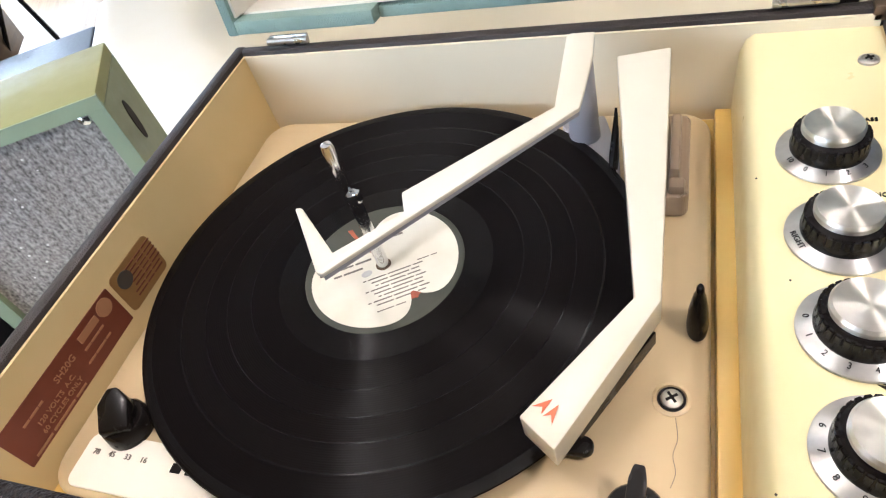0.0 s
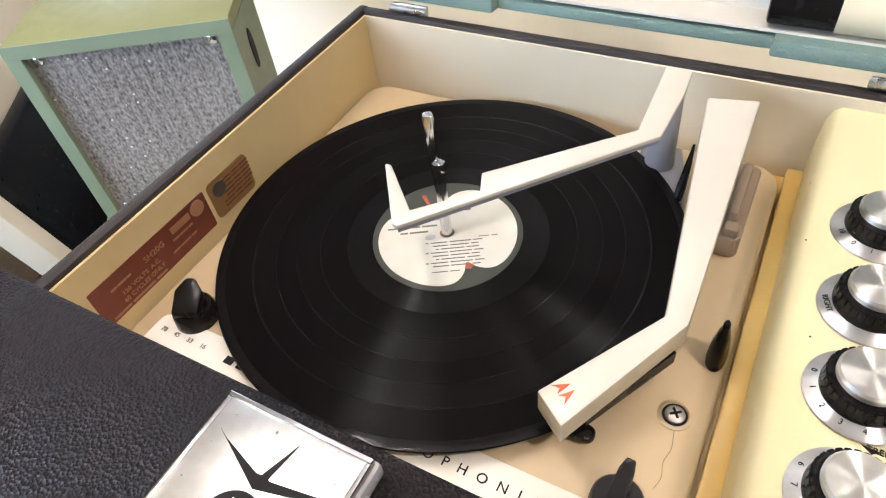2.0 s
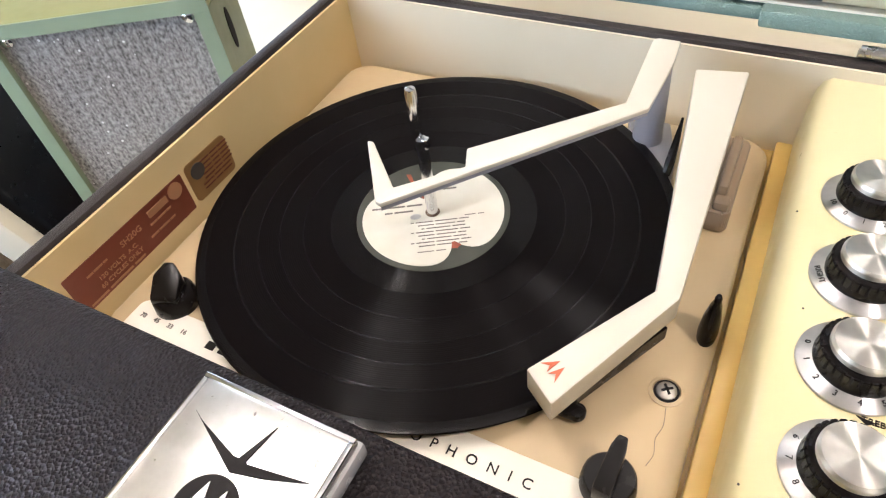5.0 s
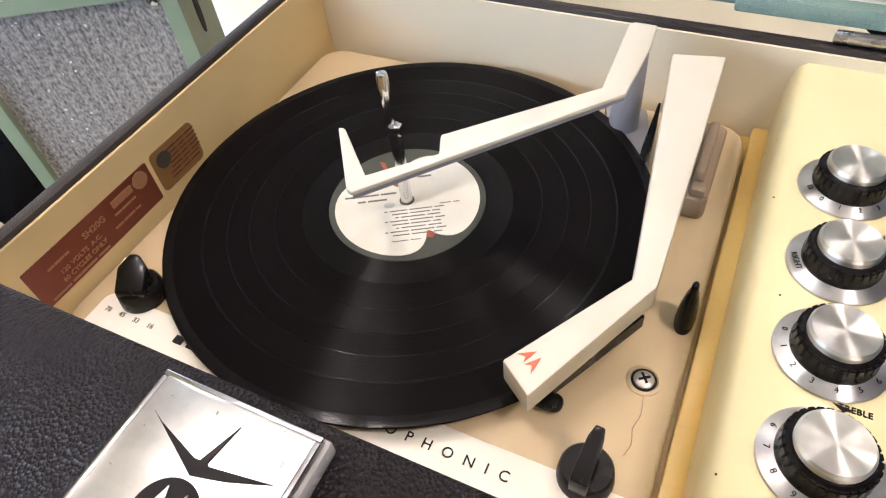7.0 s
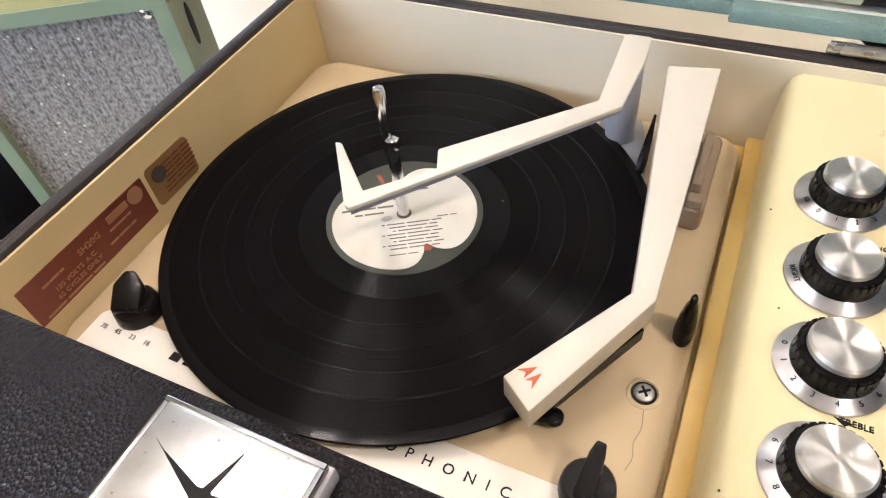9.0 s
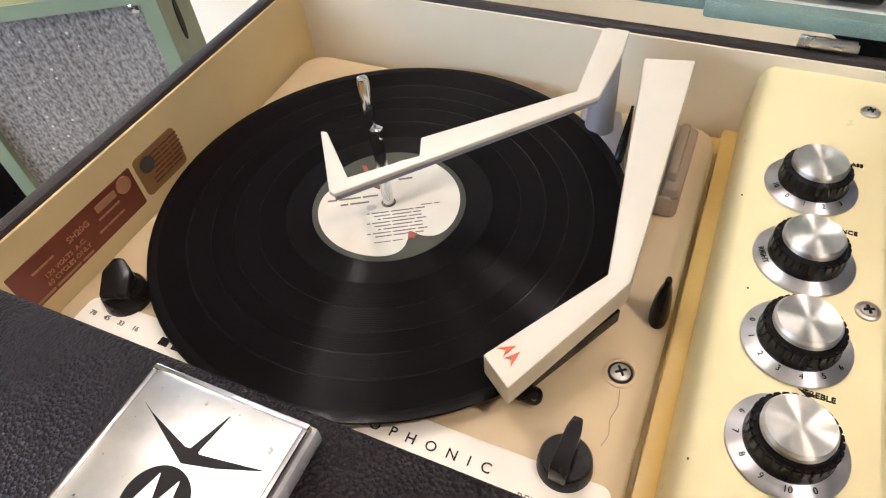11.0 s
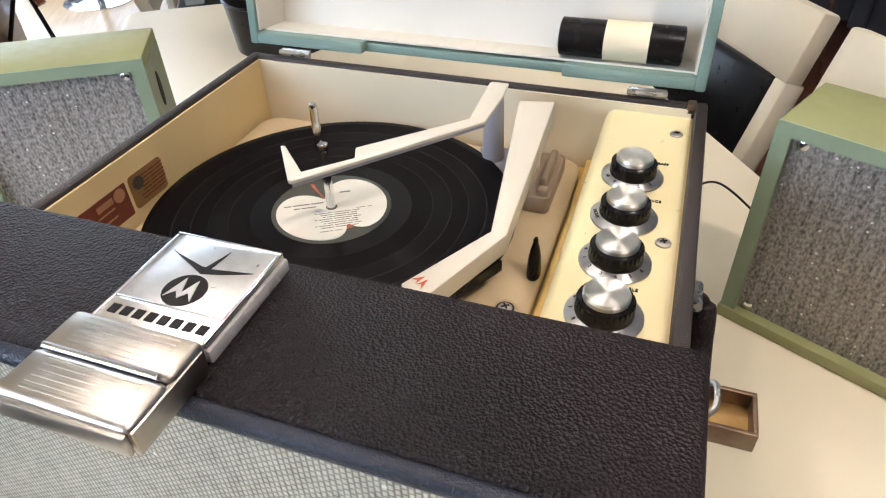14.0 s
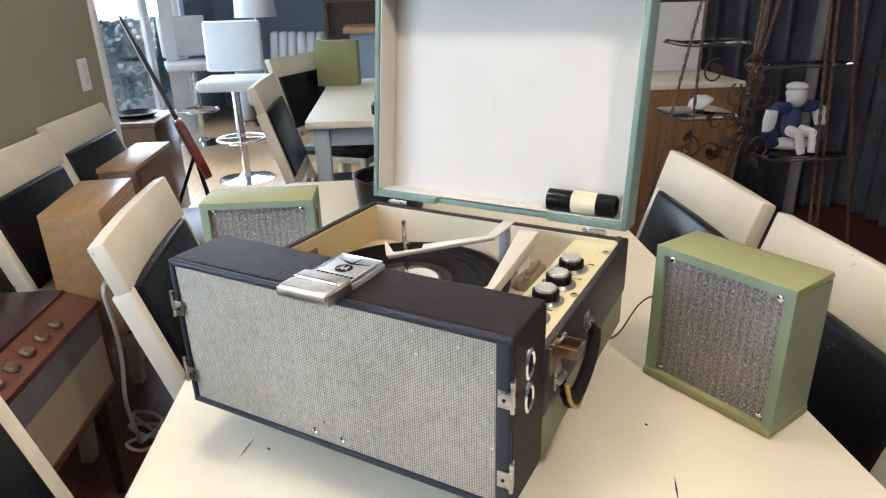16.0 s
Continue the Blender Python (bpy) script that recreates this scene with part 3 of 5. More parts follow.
pl("trip_lever", bm_tube([(0.1300, 0.086, DZ + 0.009), (0.1305, 0.091, 0.893), (0.1312, 0.096, 0.906), (0.1318, 0.100, 0.921)], [0.0026, 0.0030, 0.0022, 0.0008], 8), BLACK, "black trip lever")

# tonearm resting on the record
tz = lambda x, y: 0.914 + 0.031 * max(0.0, min(1.0, (y + 0.10) / 0.22))
tone = [(0.109, -0.098), (0.1258, -0.1105), (0.163, -0.039), (0.161, 0.123), (0.1315, 0.1175), (0.1515, -0.038)]
ta = pl("tonearm", bm_prism(tone, lambda x, y: tz(x, y) - 0.016 - 0.004 * (y > 0.05), tz, 0.0011), ARM, "ivory angled tonearm lying on the record")
em = pl("tonearm_emblem", moved(merge(bm_prism([(-0.007, -0.0042), (-0.0022, 0.0052), (-0.0006, -0.0040), (-0.0030, -0.0008)], 0, 0.0004), bm_prism([(0.0006, -0.0040), (0.0022, 0.0052), (0.007, -0.0042), (0.0030, -0.0008)], 0, 0.0004)), pose(0.1210, -0.0940, 0.9158, 7, 0, -38) @ Matrix.Scale(0.85, 4)), ORANGE_INK, "orange twin-peak emblem", ta)
pl("stylus_shell", bm_box(-0.006, 0.006, -0.009, 0.009, 0.889, 0.903, 0.002), BLACK, "black cartridge", ta, m=pose(0.122, -0.090, 0, 0, 0, -28))
# black strip drawn in as the shade beneath the arm's edge
pl("tonearm_shade_lip", bm_prism([(0.1330, -0.0945), (0.1610, -0.0420), (0.1590, -0.0410), (0.1310, -0.0935)], 0.893, 0.902), BLACK, "", ta)
pl("pivot_block", bm_prism(rounded(0.150, 0.1735, 0.056, 0.130, 0.005), DZ, 0.892, 0.002), DECK_DARK, "brown tonearm pivot block", ta)
pl("pivot_stop", bm_box(0.1625, 0.1715, 0.058, 0.067, 0.891, 0.898, 0.002), DECK_DARK, "", ta)
pl("pivot_rail", bm_box(0.1625, 0.1685, 0.0675, 0.118, 0.891, 0.903, 0.002), DECK_DARK, "", ta)
pl("pivot_post", bm_lathe([(0.009, DZ), (0.009, 0.928), (0, 0.928)], 20, 0.146, 0.105), STRIP, "cream pivot post", ta)

# small deck fittings
screw = pl("deck_screw", merge(bm_lathe([(0.0088, DZ - 0.001), (0.0088, DZ + 0.0005), (0.0070, DZ + 0.0012), (0.0066, DZ + 0.0002), (0, DZ + 0.0002)], 28, 0.169, -0.061)), DECK, "raised screw boss")
pl("screw_well", bm_lathe([(0.0064, DZ), (0.0064, DZ + 0.0006), (0, DZ + 0.0006)], 24, 0.169, -0.061), INK, "", screw)
pl("screw_head", bm_lathe([(0.0053, DZ), (0.0050, DZ + 0.0012), (0.0035, DZ + 0.0022), (0, DZ + 0.0026)], 24, 0.169, -0.061), SCREW, "cross-head screw", screw)
for a in (35, 125):
    pl("slot", bm_box(-0.003, 0.003, -0.0006, 0.0006, DZ + 0.0022, DZ + 0.0029), INK, "", screw, m=pose(0.169, -0.061, 0, 0, 0, a))
pl("arm_rest", moved(bm_lathe([(0.0078, 0), (0.0084, 0.006), (0.0075, 0.016), (0.0050, 0.026), (0.0028, 0.031), (0.0030, 0.033), (0.0020, 0.0345), (0, 0.035)], 20), pose(0.1795, -0.020, DZ - 0.001) @ Matrix.Diagonal((0.62, 1.0, 1, 1))), BLACK, "black tonearm rest")
pl("reject_lever", bm_prism(rounded(0.100, 0.1375, -0.0975, -0.0885, 0.0042), DZ + 0.004, DZ + 0.0095, 0.0015), BLACK, "black size-sensing lever")
pl("deck_crack", bm_tube(curve([(0.171, -0.070, DZ), (0.1722, -0.080, DZ), (0.1705, -0.088, DZ), (0.1718, -0.096, DZ), (0.170, -0.103, DZ)]), 0.00016, 5), GREY_INK, "hairline crack")


def pointer_knob(name, x, y, turn, r, label, tall):
    k = pl(name, bm_lathe([(r, DZ), (r * 1.05, DZ + 0.001), (r * 0.98, DZ + 0.009), (r * 0.9, DZ + 0.0105), (0, DZ + 0.0105)], 32, x, y), BLACK, label)
    grip = bm_prism([(-0.0042, -r * 0.98), (0.0042, -r * 0.98), (0.0036, r * 0.6), (0.0022, r * 1.08), (-0.0022, r * 1.08), (-0.0036, r * 0.6)], 0, lambda gx, gy: 0.012 + tall * (gy > 0.3 * r), 0.0009)
    pl("pointer", grip, BLACK, "", k, m=pose(x, y, DZ + 0.008, 0, 0, turn))
    return k


pointer_knob("function_knob", 0.157, -0.119, -4, 0.0125, "black pointer knob", 0.006)
sk = pl("speed_knob", bm_lathe([(0.0135, DZ), (0.0140, DZ + 0.001), (0.0130, DZ + 0.010), (0.0118, DZ + 0.0115), (0, DZ + 0.0115)], 32, -0.112, -0.116), BLACK, "black pointer speed knob")
pl("pointer", bm_prism([(-0.0085, -0.0100), (0.0085, -0.0100), (0.0090, 0.0040), (0.0030, 0.0115), (-0.0030, 0.0115), (-0.0090, 0.0040)], 0, lambda gx, gy: 0.006 + 0.45 * (gy + 0.010), 0.0016), BLACK, "", sk, m=pose(-0.112, -0.116, DZ + 0.010, 0, 0, 22))

# rating labels on the lining
lx = X0 + W + L
def wall_sign(name, y0, y1, z0, z1, r, material, label):
    outline = [(y, z) for y, z in rounded(y0, y1, z0, z1, r)]
    return pl(name, moved(bm_prism(outline, 0, 0.0006), Matrix(((0, 0, 1, lx), (1, 0, 0, 0.007), (0, 1, 0, -0.004), (0, 0, 0, 1)))), material, label)
UPRIGHT = Matrix(((0, 0, 1, lx + 0.0008), (1, 0, 0, 0.007), (0, 1, 0, -0.004), (0, 0, 0, 1)))
red = wall_sign("rating_label", -0.156, -0.057, 0.888, 0.918, 0.001, RED_LABEL, "oxblood rating label with pale print")
for words, y, z, size in (("SH20G", -0.107, 0.9085, 0.006), ("120 VOLTS  A.C.", -0.122, 0.901, 0.0045), ("60 CYCLES ONLY", -0.122, 0.8955, 0.0045)):
    pl("label_print", moved(bm_text(words, size), UPRIGHT @ pose(y, z, 0)), PALE_INK, "", red)
pl("label_badge", moved(bm_prism(disc(0, 0, 0.0058), -0.0002, 0.0004), UPRIGHT @ pose(-0.066, 0.911, 0)), PALE_INK, "", red)
pl("label_panel", moved(bm_prism(rounded(-0.0085, 0.0085, -0.0025, 0.0025, 0.0005), -0.0002, 0.0003), UPRIGHT @ pose(-0.082, 0.911, 0)), PALE_INK, "", red)
for y, z, wide in ((-0.128, 0.8905, 0.045), (-0.085, 0.8965, 0.022), (-0.083, 0.904, 0.018), (-0.135, 0.9085, 0.016)):
    pl("print_bar", moved(bars([wide * 0.3, wide * 0.42, wide * 0.2], 0.0014, wide * 0.04, 0.0002), UPRIGHT @ pose(y, z, 0)), PALE_INK, "", red)
gold = wall_sign("patent_label", -0.0535, -0.0135, 0.8885, 0.919, 0.004, GOLD_LABEL, "bronze label with faint print")
pl("label_badge", moved(bm_prism(disc(0, 0, 0.006), -0.0002, 0.0004), UPRIGHT @ pose(-0.044, 0.910, 0)), BLUE_INK, "", gold)
for k in range(7):
    pl("print_bar", moved(bars([0.010, 0.007, 0.009], 0.001, 0.001, 0.0002), UPRIGHT @ pose(-0.027 - 0.003 * (k > 4), 0.914 - 0.0033 * k, 0)), RED_LABEL, "", gold)

# control panel
PZ = 0.926
pl("panel_ledge", bm_box(0.1885, 0.1990, Y0 + W + L + 0.001, Y1 - W - L - 0.001, 0.860, 0.873, 0.0015), YELLOW, "yellowed ledge along the panel")
prof = [(0.1985, 0.862), (0.1985, 0.880), (0.1990, 0.900), (0.2000, 0.915), (0.2025, 0.9225), (0.2070, PZ), (X1 - W - L, PZ), (X1 - W - L, PZ - 0.006), (0.211, PZ - 0.006), (0.2075, 0.918), (0.2050, 0.912), (0.2035, 0.898), (0.2030, 0.879), (0.203, 0.862)]
panel_bm = moved(bm_prism(prof, Y0 + W + L, Y1 - W - L), Matrix(((1, 0, 0, 0), (0, 0, 1, 0), (0, 1, 0, 0), (0, 0, 0, 1))))
bmesh.ops.recalc_face_normals(panel_bm, faces=panel_bm.faces[:])
panel = pl("control_panel", panel_bm, CREAM, "cream enamelled control panel", angle=50)
for sx, sy in ((0.2615, 0.128), (0.263, -0.023)):
    s = pl("panel_screw", bm_lathe([(0.0052, PZ), (0.0052, PZ + 0.0012), (0.0040, PZ + 0.0018), (0.0036, PZ + 0.0010), (0.0030, PZ + 0.0018), (0, PZ + 0.0024)], 24, sx, sy), SCREW, "steel screw in a cup washer")
    for a in (20, 110):
        pl("slot", bm_box(-0.0022, 0.0022, -0.0005, 0.0005, PZ + 0.0019, PZ + 0.0027), INK, "", s, m=pose(sx, sy, 0, 0, 0, a))
for words, x, y in (("BASS", 0.2550, 0.0775), ("BALANCE", 0.2495, 0.0245), ("TREBLE", 0.2465, -0.0745)):
    pl("control_name", moved(bm_text(words, 0.0038), pose(x, y, PZ + 0.0003)), INK, "", panel)
pl("pointer_mark", bm_prism([(0.2385, -0.0735), (0.2455, -0.0745), (0.2425, -0.0765)], PZ, PZ + 0.0004), INK, "", panel)
for k in range(7):
    pl("speck", bm_prism(disc(0.203 + 0.0105 * ((k * 37) % 5), -0.12 + 0.031 * k, 0.0005, seg=8), PZ, PZ + 0.0003), WIRE, "", panel)


def control_knob(x, y, marks, start, step):
    k = pl("control_knob", bm_lathe([(0.0168, PZ + 0.004), (0.0170, PZ + 0.006), (0.0154, PZ + 0.0135), (0.0142, PZ + 0.0145), (0, PZ + 0.0145)], 40, x, y), BLACK, "black ribbed control knob with bright cap")
    for j in range(30):
        a = 2 * math.pi * j / 30
        pl("rib", bm_box(0.0144, 0.0165, -0.00135, 0.00135, PZ + 0.0052, PZ + 0.0136, 0.0004, 1), BLACK, "", k, m=pose(x, y, 0, 0, 0, math.degrees(a))) if j == 0 else same_part(KNOB_RIB[0], k, pose(x, y, 0, 0, 0, math.degrees(a)))
        if j == 0:
            KNOB_RIB[:] = [k.children[-1]]
    pl("cap", moved(bm_lathe([(0.0132, PZ + 0.0140), (0.0134, PZ + 0.0172), (0.0124, PZ + 0.0186), (0.0118, PZ + 0.0184), (0, PZ + 0.0180)], 48), Matrix()), SPUN, "spun aluminium cap", k, m=pose(x, y, 0))
    pl("dial", bm_lathe([(0.0225, PZ + 0.0004), (0.0225, PZ + 0.0016), (0.0217, PZ + 0.0022), (0.0160, PZ + 0.0046), (0, PZ + 0.0046)], 56), DIAL, "brushed metal dial ring", k, m=pose(x, y, 0))
    for j, word in enumerate(marks):
        a = start + step * j
        pl("dial_number", moved(bm_text(word, 0.0035, 0.0002), pose(x, y, PZ + 0.0041, 0, 0, a) @ pose(0, -0.0192, 0, 18, 0, 0)), INK, "", k)


KNOB_RIB = []
control_knob(0.2345, 0.0530, ("10", "0", "1", "2", "3"), -62, 27)
control_knob(0.2350, -0.0010, ("RIGHT",), -70, 24)
control_knob(0.2357, -0.0510, ("0", "1", "2", "3", "4", "5", "6"), -100, 27)
control_knob(0.2362, -0.1015, ("6", "7", "8", "9", "10", "0"), -112, 29)

# front loudspeaker box
FX0, FX1, FY0, FY1, FZ0, FZ1 = -0.156, 0.2825, -0.272, -0.1820, 0.797, 0.996
box = pl("front_speaker_box", merge(
    bm_box(FX0, FX1, FY0 + 0.006, FY1, FZ1 - 0.010, FZ1, 0.004, 3), bm_box(FX0, FX1, FY0 + 0.006, FY1, FZ0, FZ0 + 0.010, 0.004, 3),
    bm_box(FX0, FX0 + 0.010, FY0 + 0.006, FY1 - 0.001, FZ0 + 0.006, FZ1 - 0.006), bm_box(FX1 - 0.010, FX1, FY0 + 0.006, FY1 - 0.001, FZ0 + 0.006, FZ1 - 0.006),
    bm_box(FX0 + 0.006, FX1 - 0.006, FY1 - 0.008, FY1 - 0.001, FZ0 + 0.006, FZ1 - 0.006)), DARK_VINYL, "dark leatherette loudspeaker box hung before the case")
trim = 0.0085
pl("piping", merge(
    bm_box(FX0, FX1, FY0, FY0 + 0.008, FZ1 - trim, FZ1 - 0.0005, 0.003, 3), bm_box(FX0, FX1, FY0, FY0 + 0.008, FZ0 + 0.0005, FZ0 + trim, 0.003, 3),
    bm_box(FX0 + 0.0003, FX0 + trim, FY0 + 0.0003, FY0 + 0.008, FZ0 + 0.006, FZ1 - 0.006, 0.003, 3), bm_box(FX1 - 0.0165, FX1 - 0.0003, FY0 + 0.0003, FY0 + 0.008, FZ0 + 0.006, FZ1 - 0.006, 0.003, 3)), RIM_BLUE, "blue-black vinyl piping", box)
pl("grille_cloth", bm_box(FX0 + trim, FX1 - 0.0165, FY0 + 0.0035, FY0 + 0.006, FZ0 + trim, FZ1 - trim), GRILLE, "silver-beige woven grille cloth", box)
for ex, ez in ((0.041, 0.8165), (0.079, 0.8165)):
    pl("eyelet", moved(bm_lathe([(0.0016, 0.0), (0.0042, 0.0), (0.0040, 0.0016), (0.0026, 0.0020), (0.0016, 0.0008)], 20), pose(ex, FY0 + 0.0034, ez, 90, 0, 0)), CHROME, "small chrome eyelet", box)
    pl("eyelet_hole", moved(bm_lathe([(0.0017, 0.0), (0.0017, 0.0006), (0, 0.0006)], 16), pose(ex, FY0 + 0.0032, ez, 90, 0, 0)), INK, "", box)
pl("rust_spot", moved(bm_prism(disc(0, 0, 0.002, 0.0026, 12), 0, 0.0004), pose(0.055, FY0 + 0.0034, 0.832, 90, 0, 0)), ORANGE_INK, "orange stain", box)
for ez in (0.9475, 0.9095):
    e = pl("side_eyelet", moved(bm_lathe([(0.0085, 0.0), (0.0142, 0.0), (0.0140, 0.0014), (0.0112, 0.0030), (0.0086, 0.0016)], 32), pose(FX1, -0.228, ez, 0, 90, 0) @ Matrix.Diagonal((1.25, 0.85, 1, 1))), CHROME, "oval chrome cable eyelet", box)
    pl("eyelet_hole", moved(bm_lathe([(0.0088, 0.0), (0.0088, 0.0005), (0, 0.0005)], 24), pose(FX1 - 0.0001, -0.228, ez, 0, 90, 0) @ Matrix.Diagonal((1.25, 0.85, 1, 1))), INK, "", box)
for sx, ex in ((1, FX1), (-1, FX0)):
    for ez in (0.934, 0.842):
        c = pl("hinge_clip", merge(bm_box(min(ex, ex - sx * 0.013), max(ex, ex - sx * 0.013), FY0 - 0.0016, FY0 + 0.0002, ez - 0.011, ez + 0.008, 0.0006), bm_tube([(ex + sx * 0.002, FY0 - 0.001, ez - 0.014), (ex + sx * 0.002, FY0 - 0.001, ez + 0.020)], 0.0022, 10), bm_box(min(ex, ex + sx * 0.0016), max(ex, ex + sx * 0.0016), FY0, FY0 + 0.008, ez - 0.013, ez + 0.019, 0.0004)), STEEL, "steel slip hinge", box)
        pl("rivet", moved(bm_lathe([(0.002, 0), (0.0016, 0.001), (0, 0.0013)], 12), pose(ex - sx * 0.0065, FY0 - 0.0016, ez - 0.002, 90, 0, 0)), INK, "", box)

# name plate and catch on the box's top
PX0, PX1, PY0, PY1, PT = 0.040, 0.096, -0.2495, -0.1905, FZ1 + 0.004
plate = pl("name_plate", bm_box(PX0, PX1, PY0, PY1, PT + 0.0036, PT + 0.0065, 0.0008), PLATE, "polished aluminium name plate", box)
pl("plate_backing", bm_box(PX0 - 0.0012, PX1 + 0.0012, PY0 - 0.0008, PY1 + 0.0012, FZ1 + 0.0004, PT + 0.0035, 0.0012), CLEAR, "clear plastic backing", box)
pl("plate_rim", merge(bm_box(PX0, PX1, PY1 - 0.0018, PY1, PT + 0.006, PT + 0.0074, 0.0005), bm_box(PX1 - 0.0018, PX1, PY0, PY1 - 0.0018, PT + 0.006, PT + 0.0073, 0.0005), bm_box(PX0, PX0 + 0.0018, PY0, PY1 - 0.0018, PT + 0.006, PT + 0.0073, 0.0005), bm_box(PX0 + 0.0018, PX1 - 0.0018, PY0 + 0.0125, PY0 + 0.0140, PT + 0.006, PT + 0.0072, 0.0004)), CHROME, "", box)
PZT = PT + 0.0066
cxp = (PX0 + PX1) / 2
mark = [(-0.0235, 0.0065), (-0.0190, 0.0045), (-0.0030, -0.0004), (-0.0012, -0.0002), (0.0035, 0.0120), (0.0014, -0.0002), (0.0022, -0.0008), (0.0215, 0.0020), (0.0090, -0.0024), (-0.0012, -0.0048)]
pl("wing_emblem", moved(bm_prism(mark, 0, 0.0005), pose(cxp + 0.001, PY1 - 0.0185, PZT - 0.0002)), INK, "dark three-pointed wing", box)
pl("round_emblem", moved(bm_prism(disc(0, 0, 0.0098, seg=40), 0, 0.0005), pose(cxp, PY1 - 0.0345, PZT - 0.0002)), INK, "dark disc", box)
pl("peak_emblem", moved(peaks(0.0135, 0.0004, 0.0009), pose(cxp, PY1 - 0.0345, PZT - 0.0002)), PLATE, "", box)
for k in range(8):
    pl("brand_bar", bm_box(PX0 + 0.0045 + 0.0062 * k, PX0 + 0.0045 + 0.0062 * k + 0.0042, PY0 + 0.0038, PY0 + 0.0088, PZT - 0.0002, PZT + 0.0003), INK, "", box)
QX0, QX1 = 0.037, 0.098
PT = FZ1 + 0.003
catch = pl("front_catch", merge(bm_box(QX0, QX1, -0.272, -0.2515, PT - 0.001, PT + 0.013, 0.003, 3), bm_box(QX0, QX1, -0.2950, -0.2725, PT + 0.0015, PT + 0.0125, 0.003, 3)), SATIN, "ribbed polished metal catch", box)
pl("catch_bar", bm_tube([(QX0 + 0.004, -0.2722, PT + 0.0135), (QX1 - 0.004, -0.2722, PT + 0.0135)], 0.0015, 10), CHROME, "", box)
for k in range(6):
    pl("catch_rib", bm_box(QX0 + 0.010, QX1 - 0.008, -0.2545 - 0.0026 * k - 0.0006, -0.2545 - 0.0026 * k + 0.0006, PT + 0.0125, PT + 0.0133, 0.0002), SATIN, "", box)
    pl("catch_rib", bm_box(QX0 + 0.010, QX1 - 0.008, -0.2760 - 0.0028 * k - 0.0006, -0.2760 - 0.0028 * k + 0.0006, PT + 0.0120, PT + 0.0128, 0.0002), SATIN, "", box)
pl("catch_edge", merge(bm_box(QX0, QX1, -0.2975, -0.2945, PT + 0.0005, PT + 0.011, 0.0014), bm_box(QX1 - 0.002, QX1 + 0.001, -0.294, -0.254, PT - 0.002, PT + 0.010, 0.0008)), SATIN, "", box)

# side handle and open catch
hx = X1
hd = pl("carry_handle", bm_tube(curve([(hx + 0.004, -0.040, 0.902), (hx + 0.012, -0.038, 0.893), (hx + 0.015, -0.056, 0.868), (hx + 0.016, -0.100, 0.850), (hx + 0.015, -0.130, 0.848), (hx + 0.012, -0.142, 0.866), (hx + 0.004, -0.142, 0.884)]), [0.005] * 8 + [0.008] * 33 + [0.005] * 8, 12), DARK_VINYL, "black padded carrying handle")
pl("handle_trim", bm_tube(curve([(hx + 0.021, -0.112, 0.844), (hx + 0.022, -0.130, 0.843), (hx + 0.019, -0.147, 0.858), (hx + 0.014, -0.150, 0.882)]), 0.0028, 8), BRASS, "brass edge", hd)
for hy, hz in ((-0.040, 0.902), (-0.142, 0.884)):
    pl("handle_bracket", merge(bm_box(hx - 0.0005, hx + 0.003, hy - 0.009, hy + 0.009, hz - 0.014, hz + 0.014, 0.001), bm_tube([(hx + 0.006, hy - 0.011, hz), (hx + 0.006, hy + 0.011, hz)], 0.004, 10)), STEEL, "worn steel bracket", hd)
ct = pl("side_catch", merge(bm_box(hx, hx + 0.031, -0.172, -0.1696, 0.927, 0.939, 0.0006), bm_box(hx, hx + 0.031, -0.1484, -0.146, 0.927, 0.939, 0.0006), bm_box(hx + 0.0286, hx + 0.031, -0.1696, -0.1484, 0.927, 0.939, 0.0006), bm_box(hx - 0.0003, hx + 0.004, -0.176, -0.142, 0.903, 0.936, 0.001)), RUST, "open rusty steel case catch")
pl("catch_inside", bm_box(hx + 0.003, hx + 0.0288, -0.1700, -0.1480, 0.9272, 0.9300), BRASS, "yellowed inside of the catch", ct)
pl("catch_loop", bm_tube(curve([(hx + 0.005, -0.170, 0.938), (hx + 0.011, -0.166, 0.945), (hx + 0.011, -0.152, 0.945), (hx + 0.005, -0.148, 0.938)]), 0.0016, 8), STEEL, "", ct)
pl("rim_bracket", bm_box(0.2665, 0.2735, 0.161, 0.171, RIM - 0.008, RIM + 0.0015, 0.001), RUST, "rusty lid bracket")

# lid, swung up and back
LEAN_BACK = -7.5
LID = pose(0, Y1 - 0.002, RIM + 0.008, LEAN_BACK, 0, 0)
LX0, LX1, LH, LD, LT = -0.165, 0.278, 0.348, 0.058, 0.009


def lp(name, bm, material, label="", parent=None):
    return pl(name, moved(bm, LID), material, label, parent)


lid = lp("lid", bm_box(LX0, LX1, LD - 0.005, LD, 0, LH, 0.002), LID_GREEN, "sage green leatherette lid, raised")
